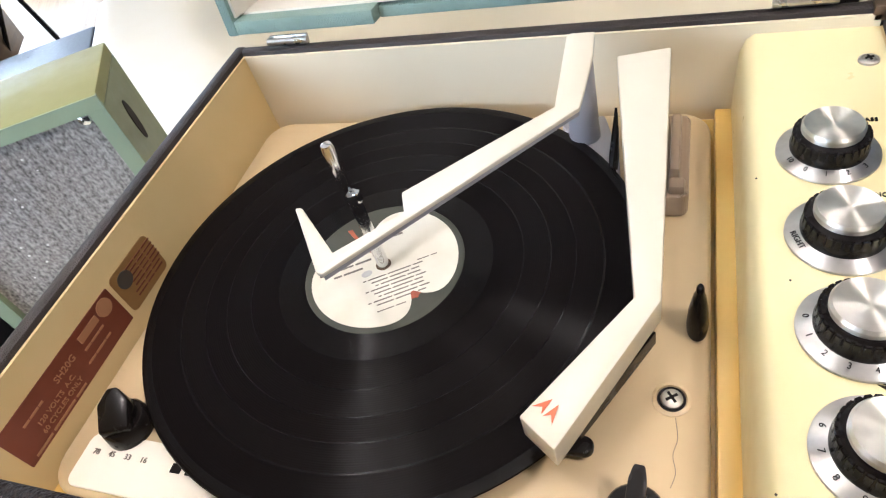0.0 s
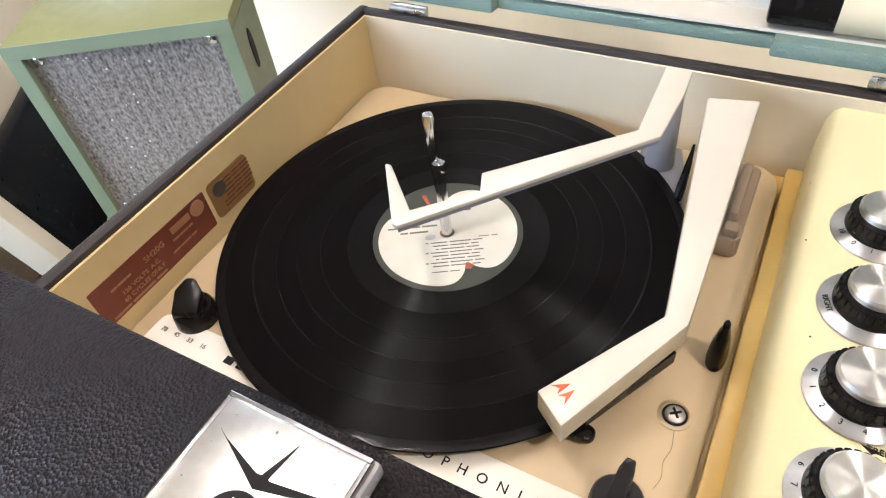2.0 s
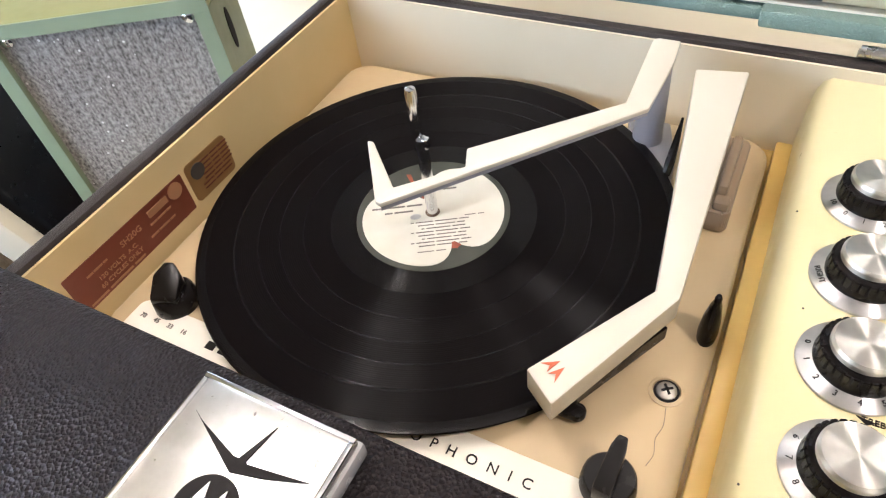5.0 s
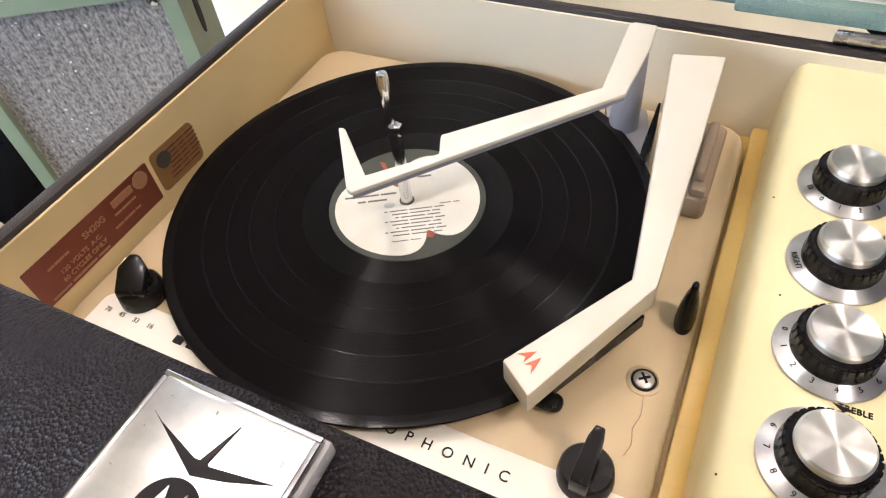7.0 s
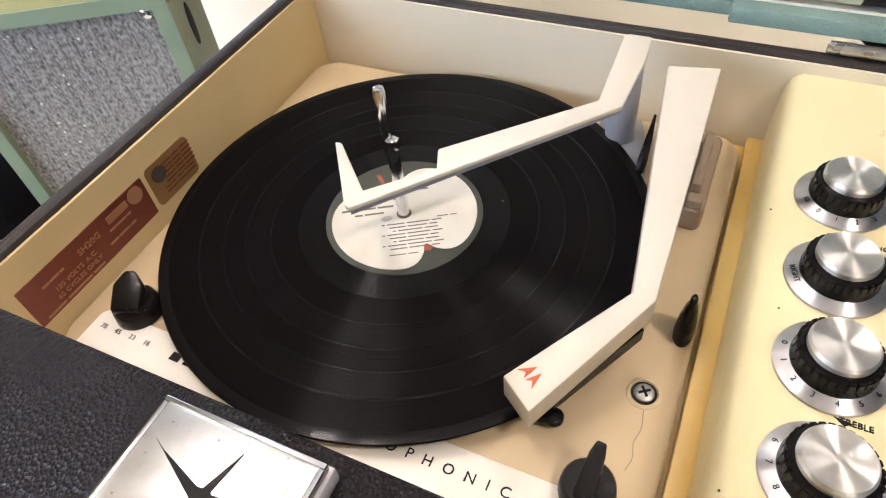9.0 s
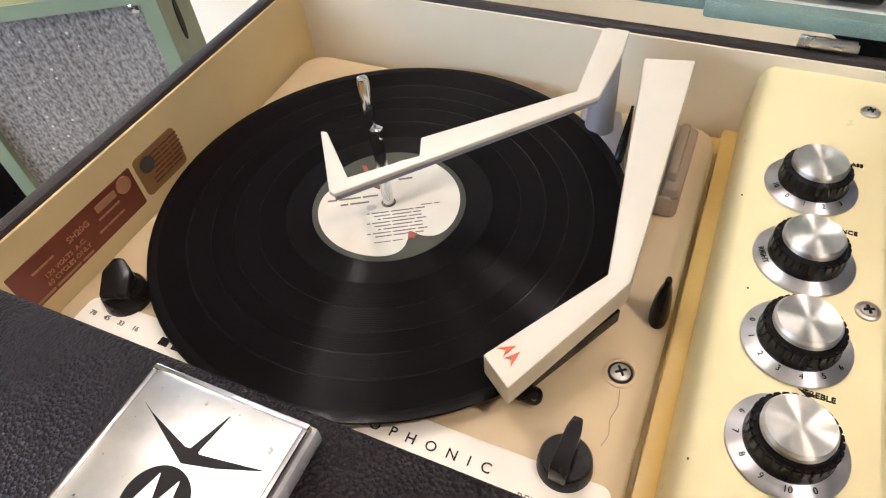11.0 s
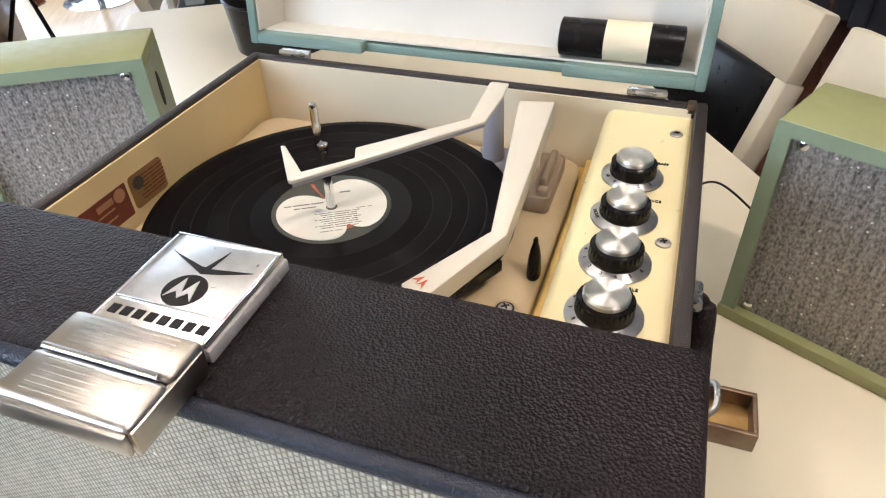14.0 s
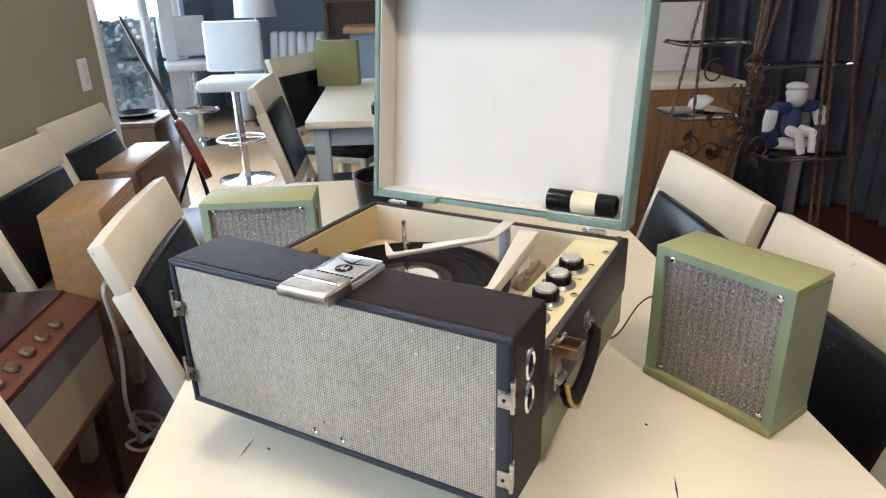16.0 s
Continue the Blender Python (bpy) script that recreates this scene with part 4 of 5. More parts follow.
for side in (
    bm_box(LX0, LX0 + LT, 0, LD - 0.004, 0.0005, LH - 0.0005, 0.002), bm_box(LX1 - LT, LX1, 0, LD - 0.004, 0.0005, LH - 0.0005, 0.002),
    bm_box(LX0 + LT - 0.001, LX1 - LT + 0.001, 0.0004, LD - 0.004, LH - LT, LH - 0.001, 0.002),
    bm_box(LX0 + LT - 0.001, -0.040, 0.0004, LD - 0.004, 0.001, 0.012, 0.002), bm_box(-0.041, 0.157, 0.012, LD - 0.004, 0.001, 0.0095, 0.002), bm_box(0.156, LX1 - LT + 0.001, 0.0004, LD - 0.004, 0.001, 0.012, 0.002)):
    lp("lid_side", side, LID_GREEN, "", lid)
lp("lid_lining", bm_box(LX0 + LT, LX1 - LT, LD - 0.008, LD - 0.0045, 0.012, LH - LT), LID_CREAM, "cream lid lining", lid)
for strip_bm in (bm_box(LX0 + LT, LX0 + LT + 0.002, 0.004, LD - 0.008, 0.0136, LH - LT), bm_box(LX1 - LT - 0.002, LX1 - LT, 0.004, LD - 0.008, 0.0136, LH - LT), bm_box(LX0 + LT, LX1 - LT, 0.014, LD - 0.008, 0.0118, 0.0135)):
    lp("lining_edge", strip_bm, LID_CREAM, "", lid)
lp("faded_mark", merge(bm_box(0.035, 0.0365, LD - 0.0086, LD - 0.0078, 0.145, 0.192), bm_box(0.012, 0.035, LD - 0.0086, LD - 0.0078, 0.190, 0.192)), FADED, "", lid)
for hx2 in (-0.112, 0.232):
    lp("hinge", merge(bm_box(hx2 - 0.016, hx2 + 0.016, -0.002, 0.001, -0.008, -0.0005, 0.0005), bm_tube([(hx2 - 0.017, -0.0035, -0.004), (hx2 + 0.017, -0.0035, -0.004)], 0.0026, 10)), STEEL, "steel lid hinge", lid)

# black tube lying in the lid
tube = thing("record_spindle_adapter", LID @ pose(0.2015, 0.026, 0.0135), "black plastic tube with a cream paper label, lying in the lid", "spindle adapter")
part("tube", moved(bm_lathe([(0, -0.0535), (0.0145, -0.0535), (0.0165, -0.0525), (0.0168, 0.051), (0.0162, 0.0525), (0.0135, 0.0535), (0.012, 0.048), (0, 0.048)], 36), pose(0, 0, 0.0172, 0, 90, 0)), BLACK, tube)
part("paper_label", moved(bm_lathe([(0.0168, -0.0135), (0.0173, -0.0135), (0.0173, 0.0245), (0.0168, 0.0245)], 36), pose(0, 0, 0.0172, 0, 90, 0)), mat("cream_paper", (0.70, 0.62, 0.43), (0.64, 0.56, 0.38), rough=0.6), tube, "cream paper label")

# the record
RZ = DZ + 0.0097
rec = thing("vinyl_record", pose(SX, SY, RZ), "black vinyl long-playing record with a pale pictorial label, on the platter", "record")
part("disc", bm_lathe([(0.0036, 0.0), (0.148, 0.0), (0.1505, 0.0006), (0.151, 0.0014), (0.1505, 0.0022), (0.1485, 0.0026), (0.1465, 0.0022), (0.0655, 0.0022), (0.053, 0.0020), (0.0500, 0.0023), (0.0036, 0.0023)], 128), VINYL, rec)
lab = part("label", bm_lathe([(0.0037, 0.0020), (0.0037, 0.00265), (0.0485, 0.00265), (0.0490, 0.0022)], 72), LABEL_DARK, rec, "dark green paper label")
AXIS = radians(-38)
half = []
for k in range(96):
    a = 2 * math.pi * k / 96
    top, low = math.atan2(math.sin(a - math.pi - AXIS), math.cos(a - math.pi - AXIS)), math.atan2(math.sin(a - AXIS), math.cos(a - AXIS))
    r = 0.0452 * (1 - 0.70 * math.exp(-(abs(top) / 0.46) ** 1.6) - 0.33 * math.exp(-(abs(low) / 0.20) ** 1.5))
    half.append((r * math.cos(a), r * math.sin(a)))
part("label_fruit", bm_prism(half, 0.0026, 0.00295), LABEL_PALE, lab, "pale halved-fruit picture")
stem = Matrix.Rotation(AXIS, 4, "Z")
part("label_stem", moved(bm_prism([(-0.040, 0.0022), (-0.0415, -0.0006), (-0.036, -0.0010), (-0.014, -0.0006), (-0.014, 0.0006), (-0.034, 0.0012)], 0.0026, 0.0030), stem), FADED_RED, lab, "faded red stem")
part("label_core", moved(bm_prism([(0.0300, 0.0008), (0.0345, 0.0034), (0.0352, 0.0012), (0.0362, 0.0), (0.0350, -0.0014), (0.0342, -0.0032), (0.0300, -0.0008)], 0.0029, 0.0032), stem), FADED_RED, lab, "faded red core")
part("stain", bm_prism(disc(-0.008, -0.008, 0.0034, 0.0024, 20, 0.6), 0.0029, 0.00305), DIAL, lab)
part("worn_hole_edge", bm_lathe([(0.0037, 0.0027), (0.0037, 0.00312), (0.0046, 0.00308), (0.0048, 0.0028)], 28), RUST, lab, "browned edge of the centre hole")
lines = [(-0.0225, 0.0075, (0.006, 0.014, 0.010), 0.0022), (-0.0215, 0.0025, (0.005, 0.012), 0.0022), (0.012, 0.020, (0.009,), 0.0024)]
for k in range(8):
    lines.append((0.004 + 0.001 * (k % 3), -0.0085 - 0.0029 * k, ((0.002, 0.011, 0.014, 0.006), (0.010, 0.012, 0.005), (0.002, 0.015, 0.008))[k % 3], 0.0013))
lines += [(-0.002, -0.0335, (0.010, 0.006), 0.001), (0.026, -0.006, (0.007, 0.004), 0.001)]
for x, y, widths, h in lines:
    part("print_bar", moved(bars(widths, h * 0.62, 0.0012, 0.00012), pose(0, 0, 0.0030, 0, 0, 30) @ pose(x, y, 0)), GREY_INK, lab)


# loudspeakers
def loudspeaker(m, label, slot=False):
    w, d, h = 0.191, 0.088, 0.204
    t = thing("loudspeaker", m, label, "loudspeaker", "pair of green loudspeakers")
    part("top_board", bm_box(-w / 2, w / 2, 0, d, h - 0.012, h, 0.0015), OLIVE, t, "olive painted top board")
    part("base_board", bm_box(-w / 2 - 0.002, w / 2 + 0.002, -0.004, d, 0, 0.012, 0.0015), OLIVE, t)
    part("back_board", bm_box(-w / 2 + 0.0125, w / 2 - 0.0125, d - 0.008, d - 0.0005, 0.0125, h - 0.0125), OLIVE, t)
    for sx in (-1, 1):
        part("side_board", bm_box(min(sx * w / 2, sx * (w / 2 - 0.012)), max(sx * w / 2, sx * (w / 2 - 0.012)), 0.0005, d, 0.0122, h - 0.0122), LIT_SIDE_OLIVE, t, "olive painted side board, cool side light in its colour")
        part("front_edge", bm_box(min(sx * (w / 2 + 0.0005), sx * (w / 2 - 0.0125)), max(sx * (w / 2 + 0.0005), sx * (w / 2 - 0.0125)), -0.0012, 0.002, 0.0122, h - 0.0127), SAGE, t, "sage green front edge")
    part("front_edge", bm_box(-w / 2 - 0.0005, w / 2 + 0.0005, -0.0014, 0.002, h - 0.0125, h - 0.0005), SAGE, t, "sage green front edge")
    g = part("grille_cloth", bm_box(-w / 2 + 0.012, w / 2 - 0.012, 0.007, 0.011, 0.012, h - 0.0125), TWEED, t, "grey flecked grille cloth")
    for sx in (-1, 1):
        for z in (0.0185, h - 0.0185):
            part("screw", moved(bm_lathe([(0.0052, 0), (0.0048, 0.0012), (0.0030, 0.0024), (0, 0.0028)], 18), pose(sx * (w / 2 - 0.0205), 0.0068, z, 90, 0, 0)), CHROME, g, "chrome screw")
    if slot:
        part("side_slot", moved(bm_prism(disc(0, 0, 0.0065, 0.019, 24), 0, 0.001), pose(w / 2 - 0.0002, d * 0.45, h * 0.76, 0, 90, 0) @ pose(0, 0, 0, 0, 0, 90)), INK, t, "dark finger slot")
    return t


loudspeaker(pose(0.4185, 0.0849, TOP, 0, 0, -26.0), "olive green wooden loudspeaker with grey flecked cloth, beside the player")
loudspeaker(pose(-0.320, 0.0445, TOP, 0, 0, 31.7), "olive green wooden loudspeaker with a side slot, behind the player", True)
cable = thing("speaker_cable", pose(0.30, 0.30, TOP), "thin dark loudspeaker cable arching over the table", "cable")
part("wire", bm_tube(curve([(0.262, 0.20, TOP + 0.0015), (0.272, 0.225, TOP + 0.006), (0.290, 0.262, TOP + 0.040), (0.315, 0.262, TOP + 0.060), (0.352, 0.235, TOP + 0.050), (0.372, 0.208, TOP + 0.040)]), 0.0013, 8), WIRE, cable, here=True)


# ---- the room ----
OLIVE_WALL = mat("olive_wall_paint", (0.33, 0.31, 0.20), (0.31, 0.29, 0.185), rough=0.7, scale=3, bump=0.06, bscale=90)
WHITE_WALL = mat("white_wall_paint", (0.72, 0.71, 0.68), (0.69, 0.68, 0.65), rough=0.7, scale=3, bump=0.05, bscale=90)
BLUE_WALL = mat("blue_grey_wall_paint", (0.22, 0.29, 0.36), (0.20, 0.26, 0.33), rough=0.7, scale=3, bump=0.05, bscale=90)
FLOOR_A = grained_wood("dark_red_floorboard", (0.17, 0.060, 0.028), (0.10, 0.034, 0.017), rough=0.3, axis=1)
FLOOR_B = grained_wood("honey_floorboard", (0.50, 0.33, 0.17), (0.40, 0.25, 0.12), rough=0.3, axis=1)
GAP_WALL = mat("pale_grey_curtain", (0.20, 0.19, 0.175), (0.16, 0.155, 0.145), rough=0.75, scale=4, bump=0.2, bscale=300)
ROD = mat("rusty_twisted_iron", (0.16, 0.085, 0.042), (0.075, 0.042, 0.025), rough=0.5, metal=0.4, scale=50, bump=0.3, bscale=300)
DRAPE = mat("slate_curtain", (0.060, 0.064, 0.082), (0.034, 0.037, 0.048), rough=0.75, scale=4, bump=0.2, bscale=300)
IRON = mat("rusty_wrought_iron", (0.095, 0.055, 0.035), (0.045, 0.028, 0.020), rough=0.55, metal=0.5, scale=60, bump=0.3, bscale=300)
GLASS = glass("shelf_glass")
PANE = glass("window_glass", (0.97, 0.99, 1.0))
WHITE_FRAME = mat("white_frame_paint", (0.78, 0.79, 0.79), (0.74, 0.75, 0.75), rough=0.4)
WHITE_LEATHER = leatherette("white_leather", (0.60, 0.62, 0.62), (0.55, 0.57, 0.57), rough=0.4, grain=300, bump=0.1)
TAN_WOOD = grained_wood("tan_veneer", (0.36, 0.215, 0.095), (0.29, 0.165, 0.070), rough=0.4, axis=1)
BROWN_WOOD = grained_wood("walnut_veneer", (0.15, 0.085, 0.045), (0.09, 0.05, 0.026), rough=0.35, axis=1)
RED_WOOD = grained_wood("mahogany_veneer", (0.13, 0.040, 0.016), (0.085, 0.025, 0.010), rough=0.3, axis=1)
BEIGE_CLOTH = cloth("beige_radio_cloth", (0.40, 0.31, 0.20), (0.66, 0.54, 0.40), 0.004, 0.004)
PORCELAIN = mat("white_glazed_doll", (0.62, 0.61, 0.59), (0.54, 0.53, 0.51), rough=0.3)
NAVY = mat("navy_doll_cloth", (0.02, 0.035, 0.12), (0.014, 0.025, 0.085), rough=0.6)
LEAF = mat("hedge_leaf", (0.14, 0.19, 0.19), (0.05, 0.075, 0.075), rough=0.5, scale=2.0, per_object=0.2)
DAYLIGHT = glow("bright_sky_backdrop", (0.84, 0.94, 1.0), 8.0)
PATIO = mat("pale_patio", (0.50, 0.50, 0.48), (0.44, 0.44, 0.42), rough=0.8, scale=3)
DARK_MAHOGANY = grained_wood("dark_mahogany", (0.045, 0.017, 0.010), (0.028, 0.011, 0.007), rough=0.4, axis=1)
GREY_BAND = mat("grey_band_paint", (0.17, 0.15, 0.14), (0.14, 0.125, 0.115), rough=0.5)
RED_PLASTIC = mat("red_lacquer", (0.20, 0.025, 0.015), (0.13, 0.015, 0.01), rough=0.25)

NX0, NX1, VX0, VX1, CEIL = -1.19, 2.7, -3.4, 7.2, 2.45
DN = -2.0
structure("floor", bm_box(DN - 0.05, NX1, VX0, VX1, -0.03, 0.0), FLOOR_A, ROOM)
structure("ceiling", bm_box(DN - 0.2, NX1 + 0.2, VX0 - 0.2, VX1 + 0.2, CEIL, CEIL + 0.1), WHITE_WALL, ROOM)
WV0, WV1, WZ0, WZ1 = -1.20, 0.10, 0.95, 1.70
structure("wall_left", merge(bm_box(NX0 - 0.12, NX0, VX0, WV0, 0, CEIL), bm_box(NX0 - 0.12, NX0, WV1, 1.985, 0, CEIL), bm_box(NX0 - 0.12, NX0, WV0, WV1, 0, WZ0), bm_box(NX0 - 0.12, NX0, WV0, WV1, WZ1, CEIL)), OLIVE_WALL, ROOM)
win = tagged(thing("window_1", room(NX0 - 0.06, (WV0 + WV1) / 2, WZ0), "white framed side window", "window"), kind="structure")
hw, hh = (WV1 - WV0) / 2 - 0.002, WZ1 - WZ0 - 0.002
part("window_frame", merge(bm_box(-0.03, 0.03, -hw, -hw + 0.05, 0.002, hh, 0.003), bm_box(-0.03, 0.03, hw - 0.05, hw, 0.002, hh, 0.003), bm_box(-0.029, 0.029, -hw + 0.05, hw - 0.05, 0.002, 0.05, 0.003), bm_box(-0.029, 0.029, -hw + 0.05, hw - 0.05, hh - 0.05, hh, 0.003)), WHITE_FRAME, win)
wp = part("pane", bm_box(-0.003, 0.003, -hw + 0.048, hw - 0.048, 0.048, hh - 0.048), PANE, win)
wp.visible_shadow = False
structure("wall_left_return", bm_box(DN - 0.1, NX0 - 0.1205, 1.865, 1.983, 0, CEIL), OLIVE_WALL, ROOM)
structure("door_casing", bm_box(NX0 - 0.125, NX0 + 0.015, 1.986, 2.025, 0, CEIL, 0.003), WHITE_FRAME, ROOM)
structure("wall_right", bm_box(NX1, NX1 + 0.12, VX0, VX1, 0, CEIL), BLUE_WALL, ROOM)
structure("wall_far", bm_box(DN - 0.1, NX1, VX1, VX1 + 0.12, 0, CEIL), BLUE_WALL, ROOM)
structure("wall_behind", bm_box(NX0, NX1, VX0 - 0.12, VX0, 0, CEIL), WHITE_WALL, ROOM)
structure("wall_partition", bm_box(1.05, NX1, 2.75, 2.85, 0, CEIL), BLUE_WALL, ROOM)
# door wall with sliding glass doors
structure("wall_door_head", bm_box(DN - 0.1, DN, 1.92, VX1, 2.15, CEIL), WHITE_WALL, ROOM)
structure("wall_door_end", bm_box(DN - 0.1, DN, 6.1, VX1, 0, 2.1495), BLUE_WALL, ROOM)
for k in range(4):
    v = 1.99 + 1.04 * k
    w = tagged(thing("door_%d" % (k + 1), room(DN - 0.05, v), "white framed sliding glass door leaf", "door"), kind="structure")
    fr = part("door_frame", merge(bm_box(-0.02, 0.02, 0, 0.06, 0, 2.148, 0.003), bm_box(-0.02, 0.02, 0.97, 1.03, 0, 2.148, 0.003), bm_box(-0.019, 0.019, 0.06, 0.97, 0, 0.09, 0.003), bm_box(-0.019, 0.019, 0.06, 0.97, 2.06, 2.147, 0.003)), WHITE_FRAME, w)
    p = part("pane", bm_box(-0.003, 0.003, 0.058, 0.972, 0.088, 2.062), PANE, w)
    p.visible_shadow = False
for k in range(9):
    b = tagged(part("vertical_blind", bm_box(-0.05, 0.05, -0.002, 0.002, 0.05, 2.1), WHITE_FRAME, m=room(DN + 0.08, 3.05 + 0.055 * k if k < 4 else 5.0 + 0.06 * k, 0, 25 + 9 * (k % 3))), "white hanging blind slat by the sliding door", "blind", "blind slats")
structure("baseboard", bm_box(NX0, NX0 + 0.014, VX0, 1.97, 0, 0.09, 0.002), WHITE_FRAME, ROOM)
structure("floor_sunroom", bm_box(DN - 0.04, 0.2, 2.7, VX1, 0.0, 0.004), FLOOR_B, ROOM)
structure("patio", bm_box(-12.0, DN - 0.12, -2.0, 40.0, -0.12, -0.06), PATIO, ROOM)
tagged(part("backdrop", bm_box(-12.1, -12.0, -6, 60, -2, 16), DAYLIGHT, m=ROOM), "bright hazy sky", kind="structure")
plate2 = thing("wall_outlet", room(NX0, 1.818, 1.0), "white double outlet plate on the wall", "outlet")
part("cover", bm_box(0, 0.006, -0.038, 0.038, -0.06, 0.06, 0.002), WHITE_FRAME, plate2)
for z in (-0.025, 0.025):
    part("socket", bm_box(0.005, 0.008, -0.016, 0.016, z - 0.016, z + 0.016, 0.001), WHITE_WALL, plate2)

# hedge outside
random.seed(5)
hv, hf = [], []
for k in range(9000):
    n, v, z = -3.5 + random.gauss(0, 0.25), random.uniform(3.2, 11.0), random.uniform(0.0, 1.1)
    z = min(z, 0.86 + 0.05 * math.sin(v * 5.1) + 0.03 * random.random())
    a = Vector((random.gauss(0, 1), random.gauss(0, 1), random.gauss(0, 1))).normalized() * 0.06
    b = a.orthogonal().normalized() * 0.032
    c, i = Vector((n, v, z)), len(hv)
    hv += [c - a, c + b, c + a, c - b]
    hf.append((i, i + 1, i + 2, i + 3))
me = bpy.data.meshes.new("hedge")
me.from_pydata([tuple(p) for p in hv], [], hf)
me.materials.append(LEAF)
hedge = tagged(new("hedge", me), "dark leafy hedge outside the glass door", "hedge", kind="stuff")
hedge.matrix_basis = ROOM


# chairs
def dining_chair(m, label, lean=17.0, h=0.88):
    """Origin on the floor under the seat's middle; the back stands at -y and the sitter looks to +y."""
    t = thing("dining_chair", m, label, "chair", "cream dining chairs")
    w, ys = 0.235, 0.46
    back = pose(0, -0.195, ys, lean, 0, 0)
    for sx in (-1, 1):
        part("back_stile", moved(bm_box(sx * (w - 0.0145) - 0.0145, sx * (w - 0.0145) + 0.0145, -0.026, 0.014, -0.02, h - ys - 0.105, 0.005), back), CHAIR_PAINT, t)
        part("rear_leg", moved(bm_box(sx * (w - 0.026) - 0.022, sx * (w - 0.026) + 0.022, -0.019, 0.019, 0, ys - 0.015, 0.004), pose(0, -0.20, 0, -4, 0, 0)), CHAIR_PAINT, t)
        part("front_leg", bm_box(sx * (w - 0.03) - 0.02, sx * (w - 0.03) + 0.02, 0.185, 0.225, 0, ys - 0.045, 0.004), CHAIR_PAINT, t)
        part("seat_rail", bm_box(sx * (w - 0.03) - 0.012, sx * (w - 0.03) + 0.012, -0.185, 0.184, ys - 0.085, ys - 0.045, 0.003), CHAIR_PAINT, t)
    rail = [(-w, -0.018), (-w * 0.5, -0.030), (0, -0.034), (w * 0.5, -0.030), (w, -0.018), (w, 0.016), (w * 0.5, 0.005), (0, 0.001), (-w * 0.5, 0.005), (-w, 0.016)]
    part("top_rail", moved(bm_prism(rail, h - ys - 0.108, h - ys, 0.006), back), CHAIR_PAINT, t, "cream top rail with chipped edges")
    part("lower_rail", moved(bm_box(-w + 0.0295, w - 0.0295, -0.012, 0.012, 0.05, 0.10, 0.004), back), CHAIR_PAINT, t)
    pad = bm_box(-w + 0.030, w - 0.030, -0.016, 0.022, 0.098, h - ys - 0.106, 0.012, 3)
    part("back_pad", moved(pad, back), LEATHER, t, "black leather back panel")
    part("seat", bm_box(-w + 0.01, w - 0.01, -0.18, 0.235, ys - 0.046, ys, 0.014, 3), LEATHER, t, "black leather seat")
    part("front_rail", bm_box(-w + 0.05, w - 0.05, 0.198, 0.216, ys - 0.09, ys - 0.0465, 0.003), CHAIR_PAINT, t)
    return t


first = dining_chair(room(0.425, 0.555, 0, 90), "cream chipped dining chair with black leather back, at the table")
copy_thing(first, room(0.425, 0.035, 0, 90))
copy_thing(first, room(-0.258, 0.532, 0, -86))
tall = dining_chair(room(-0.235, -0.36, 0, -90), "cream dining chair with black leather back, drawn to the table", h=0.955)
by_wall = dining_chair(room(-0.760, 0.990, 0, -90), "cream dining chair against the wall, holding a wooden box", h=0.915)
tagged(copy_thing(by_wall, room(-0.815, 1.555, 0, -90)), "cream dining chair against the wall, holding a walnut box")
tagged(copy_thing(tall, room(-0.217, 2.01, 0, -90)), "cream dining chair pushed to the farther table")
tagged(copy_thing(tall, room(-0.274, 2.95, 0, 244)), "cream dining chair at the farther table's end")

dining_table(-0.395, 0.50, 2.00, 3.42, "cream painted dining table with blue-grey legs, farther off")
third = thing("speaker_box", room(-0.317, 3.18, TOP, -8), "plain olive green box on the farther table", "box")
part("cabinet", bm_box(-0.122, 0.122, -0.05, 0.05, 0, 0.255, 0.002), OLIVE, third)
part("back_board", bm_box(-0.111, 0.111, -0.053, -0.0505, 0.010, 0.245, 0.001), OLIVE, third)

# boxes on the wall chairs
b1 = thing("wooden_speaker_cabinet", room(-0.812, 0.832, 0.46, 5.5), "tan wooden loudspeaker cabinet lying on a chair", "cabinet")
part("body", bm_box(-0.070, 0.070, -0.155, 0.155, 0, 0.34, 0.003), TAN_WOOD, b1)
part("back_panel", bm_box(0.0705, 0.074, -0.14, 0.14, 0.02, 0.32, 0.001), TAN_WOOD, b1)
for sy in (-0.08, 0.02):
    part("cable_ring", bm_tube([(0.093 + 0.015 * math.sin(a), sy + 0.03 * math.cos(a), 0.045 + 0.03 * math.sin(a)) for a in [2 * math.pi * k / 16 for k in range(17)]], 0.004, 6), WIRE, b1)
b2 = thing("wooden_speaker_cabinet", room(-0.850, 1.290, 0.46, 1.0), "walnut loudspeaker cabinet with a shiny top, on a chair", "cabinet")
part("body", bm_box(-0.056, 0.056, -0.180, 0.180, 0, 0.325, 0.003), BROWN_WOOD, b2)
part("top", bm_box(-0.058, 0.058, -0.183, 0.183, 0.3255, 0.34, 0.003), TAN_WOOD, b2)
part("front_cloth", bm_box(0.0565, 0.059, -0.16, 0.16, 0.02, 0.31), RED_WOOD, b2, "dark red front")
part("driver_ring", moved(bm_lathe([(0.055, 0), (0.085, 0), (0.08, 0.006), (0.055, 0.004)], 28), pose(0.059, -0.05, 0.19, 0, 90, 0)), BLACK, b2, "black driver ring")
b3 = thing("side_table", room(-1.44, 2.92, 0), "small dark wooden side table beside the doorway", "side table")
part("tabletop", bm_box(-0.16, 0.16, -0.2, 0.2, 0.62, 0.645, 0.004), BROWN_WOOD, b3)
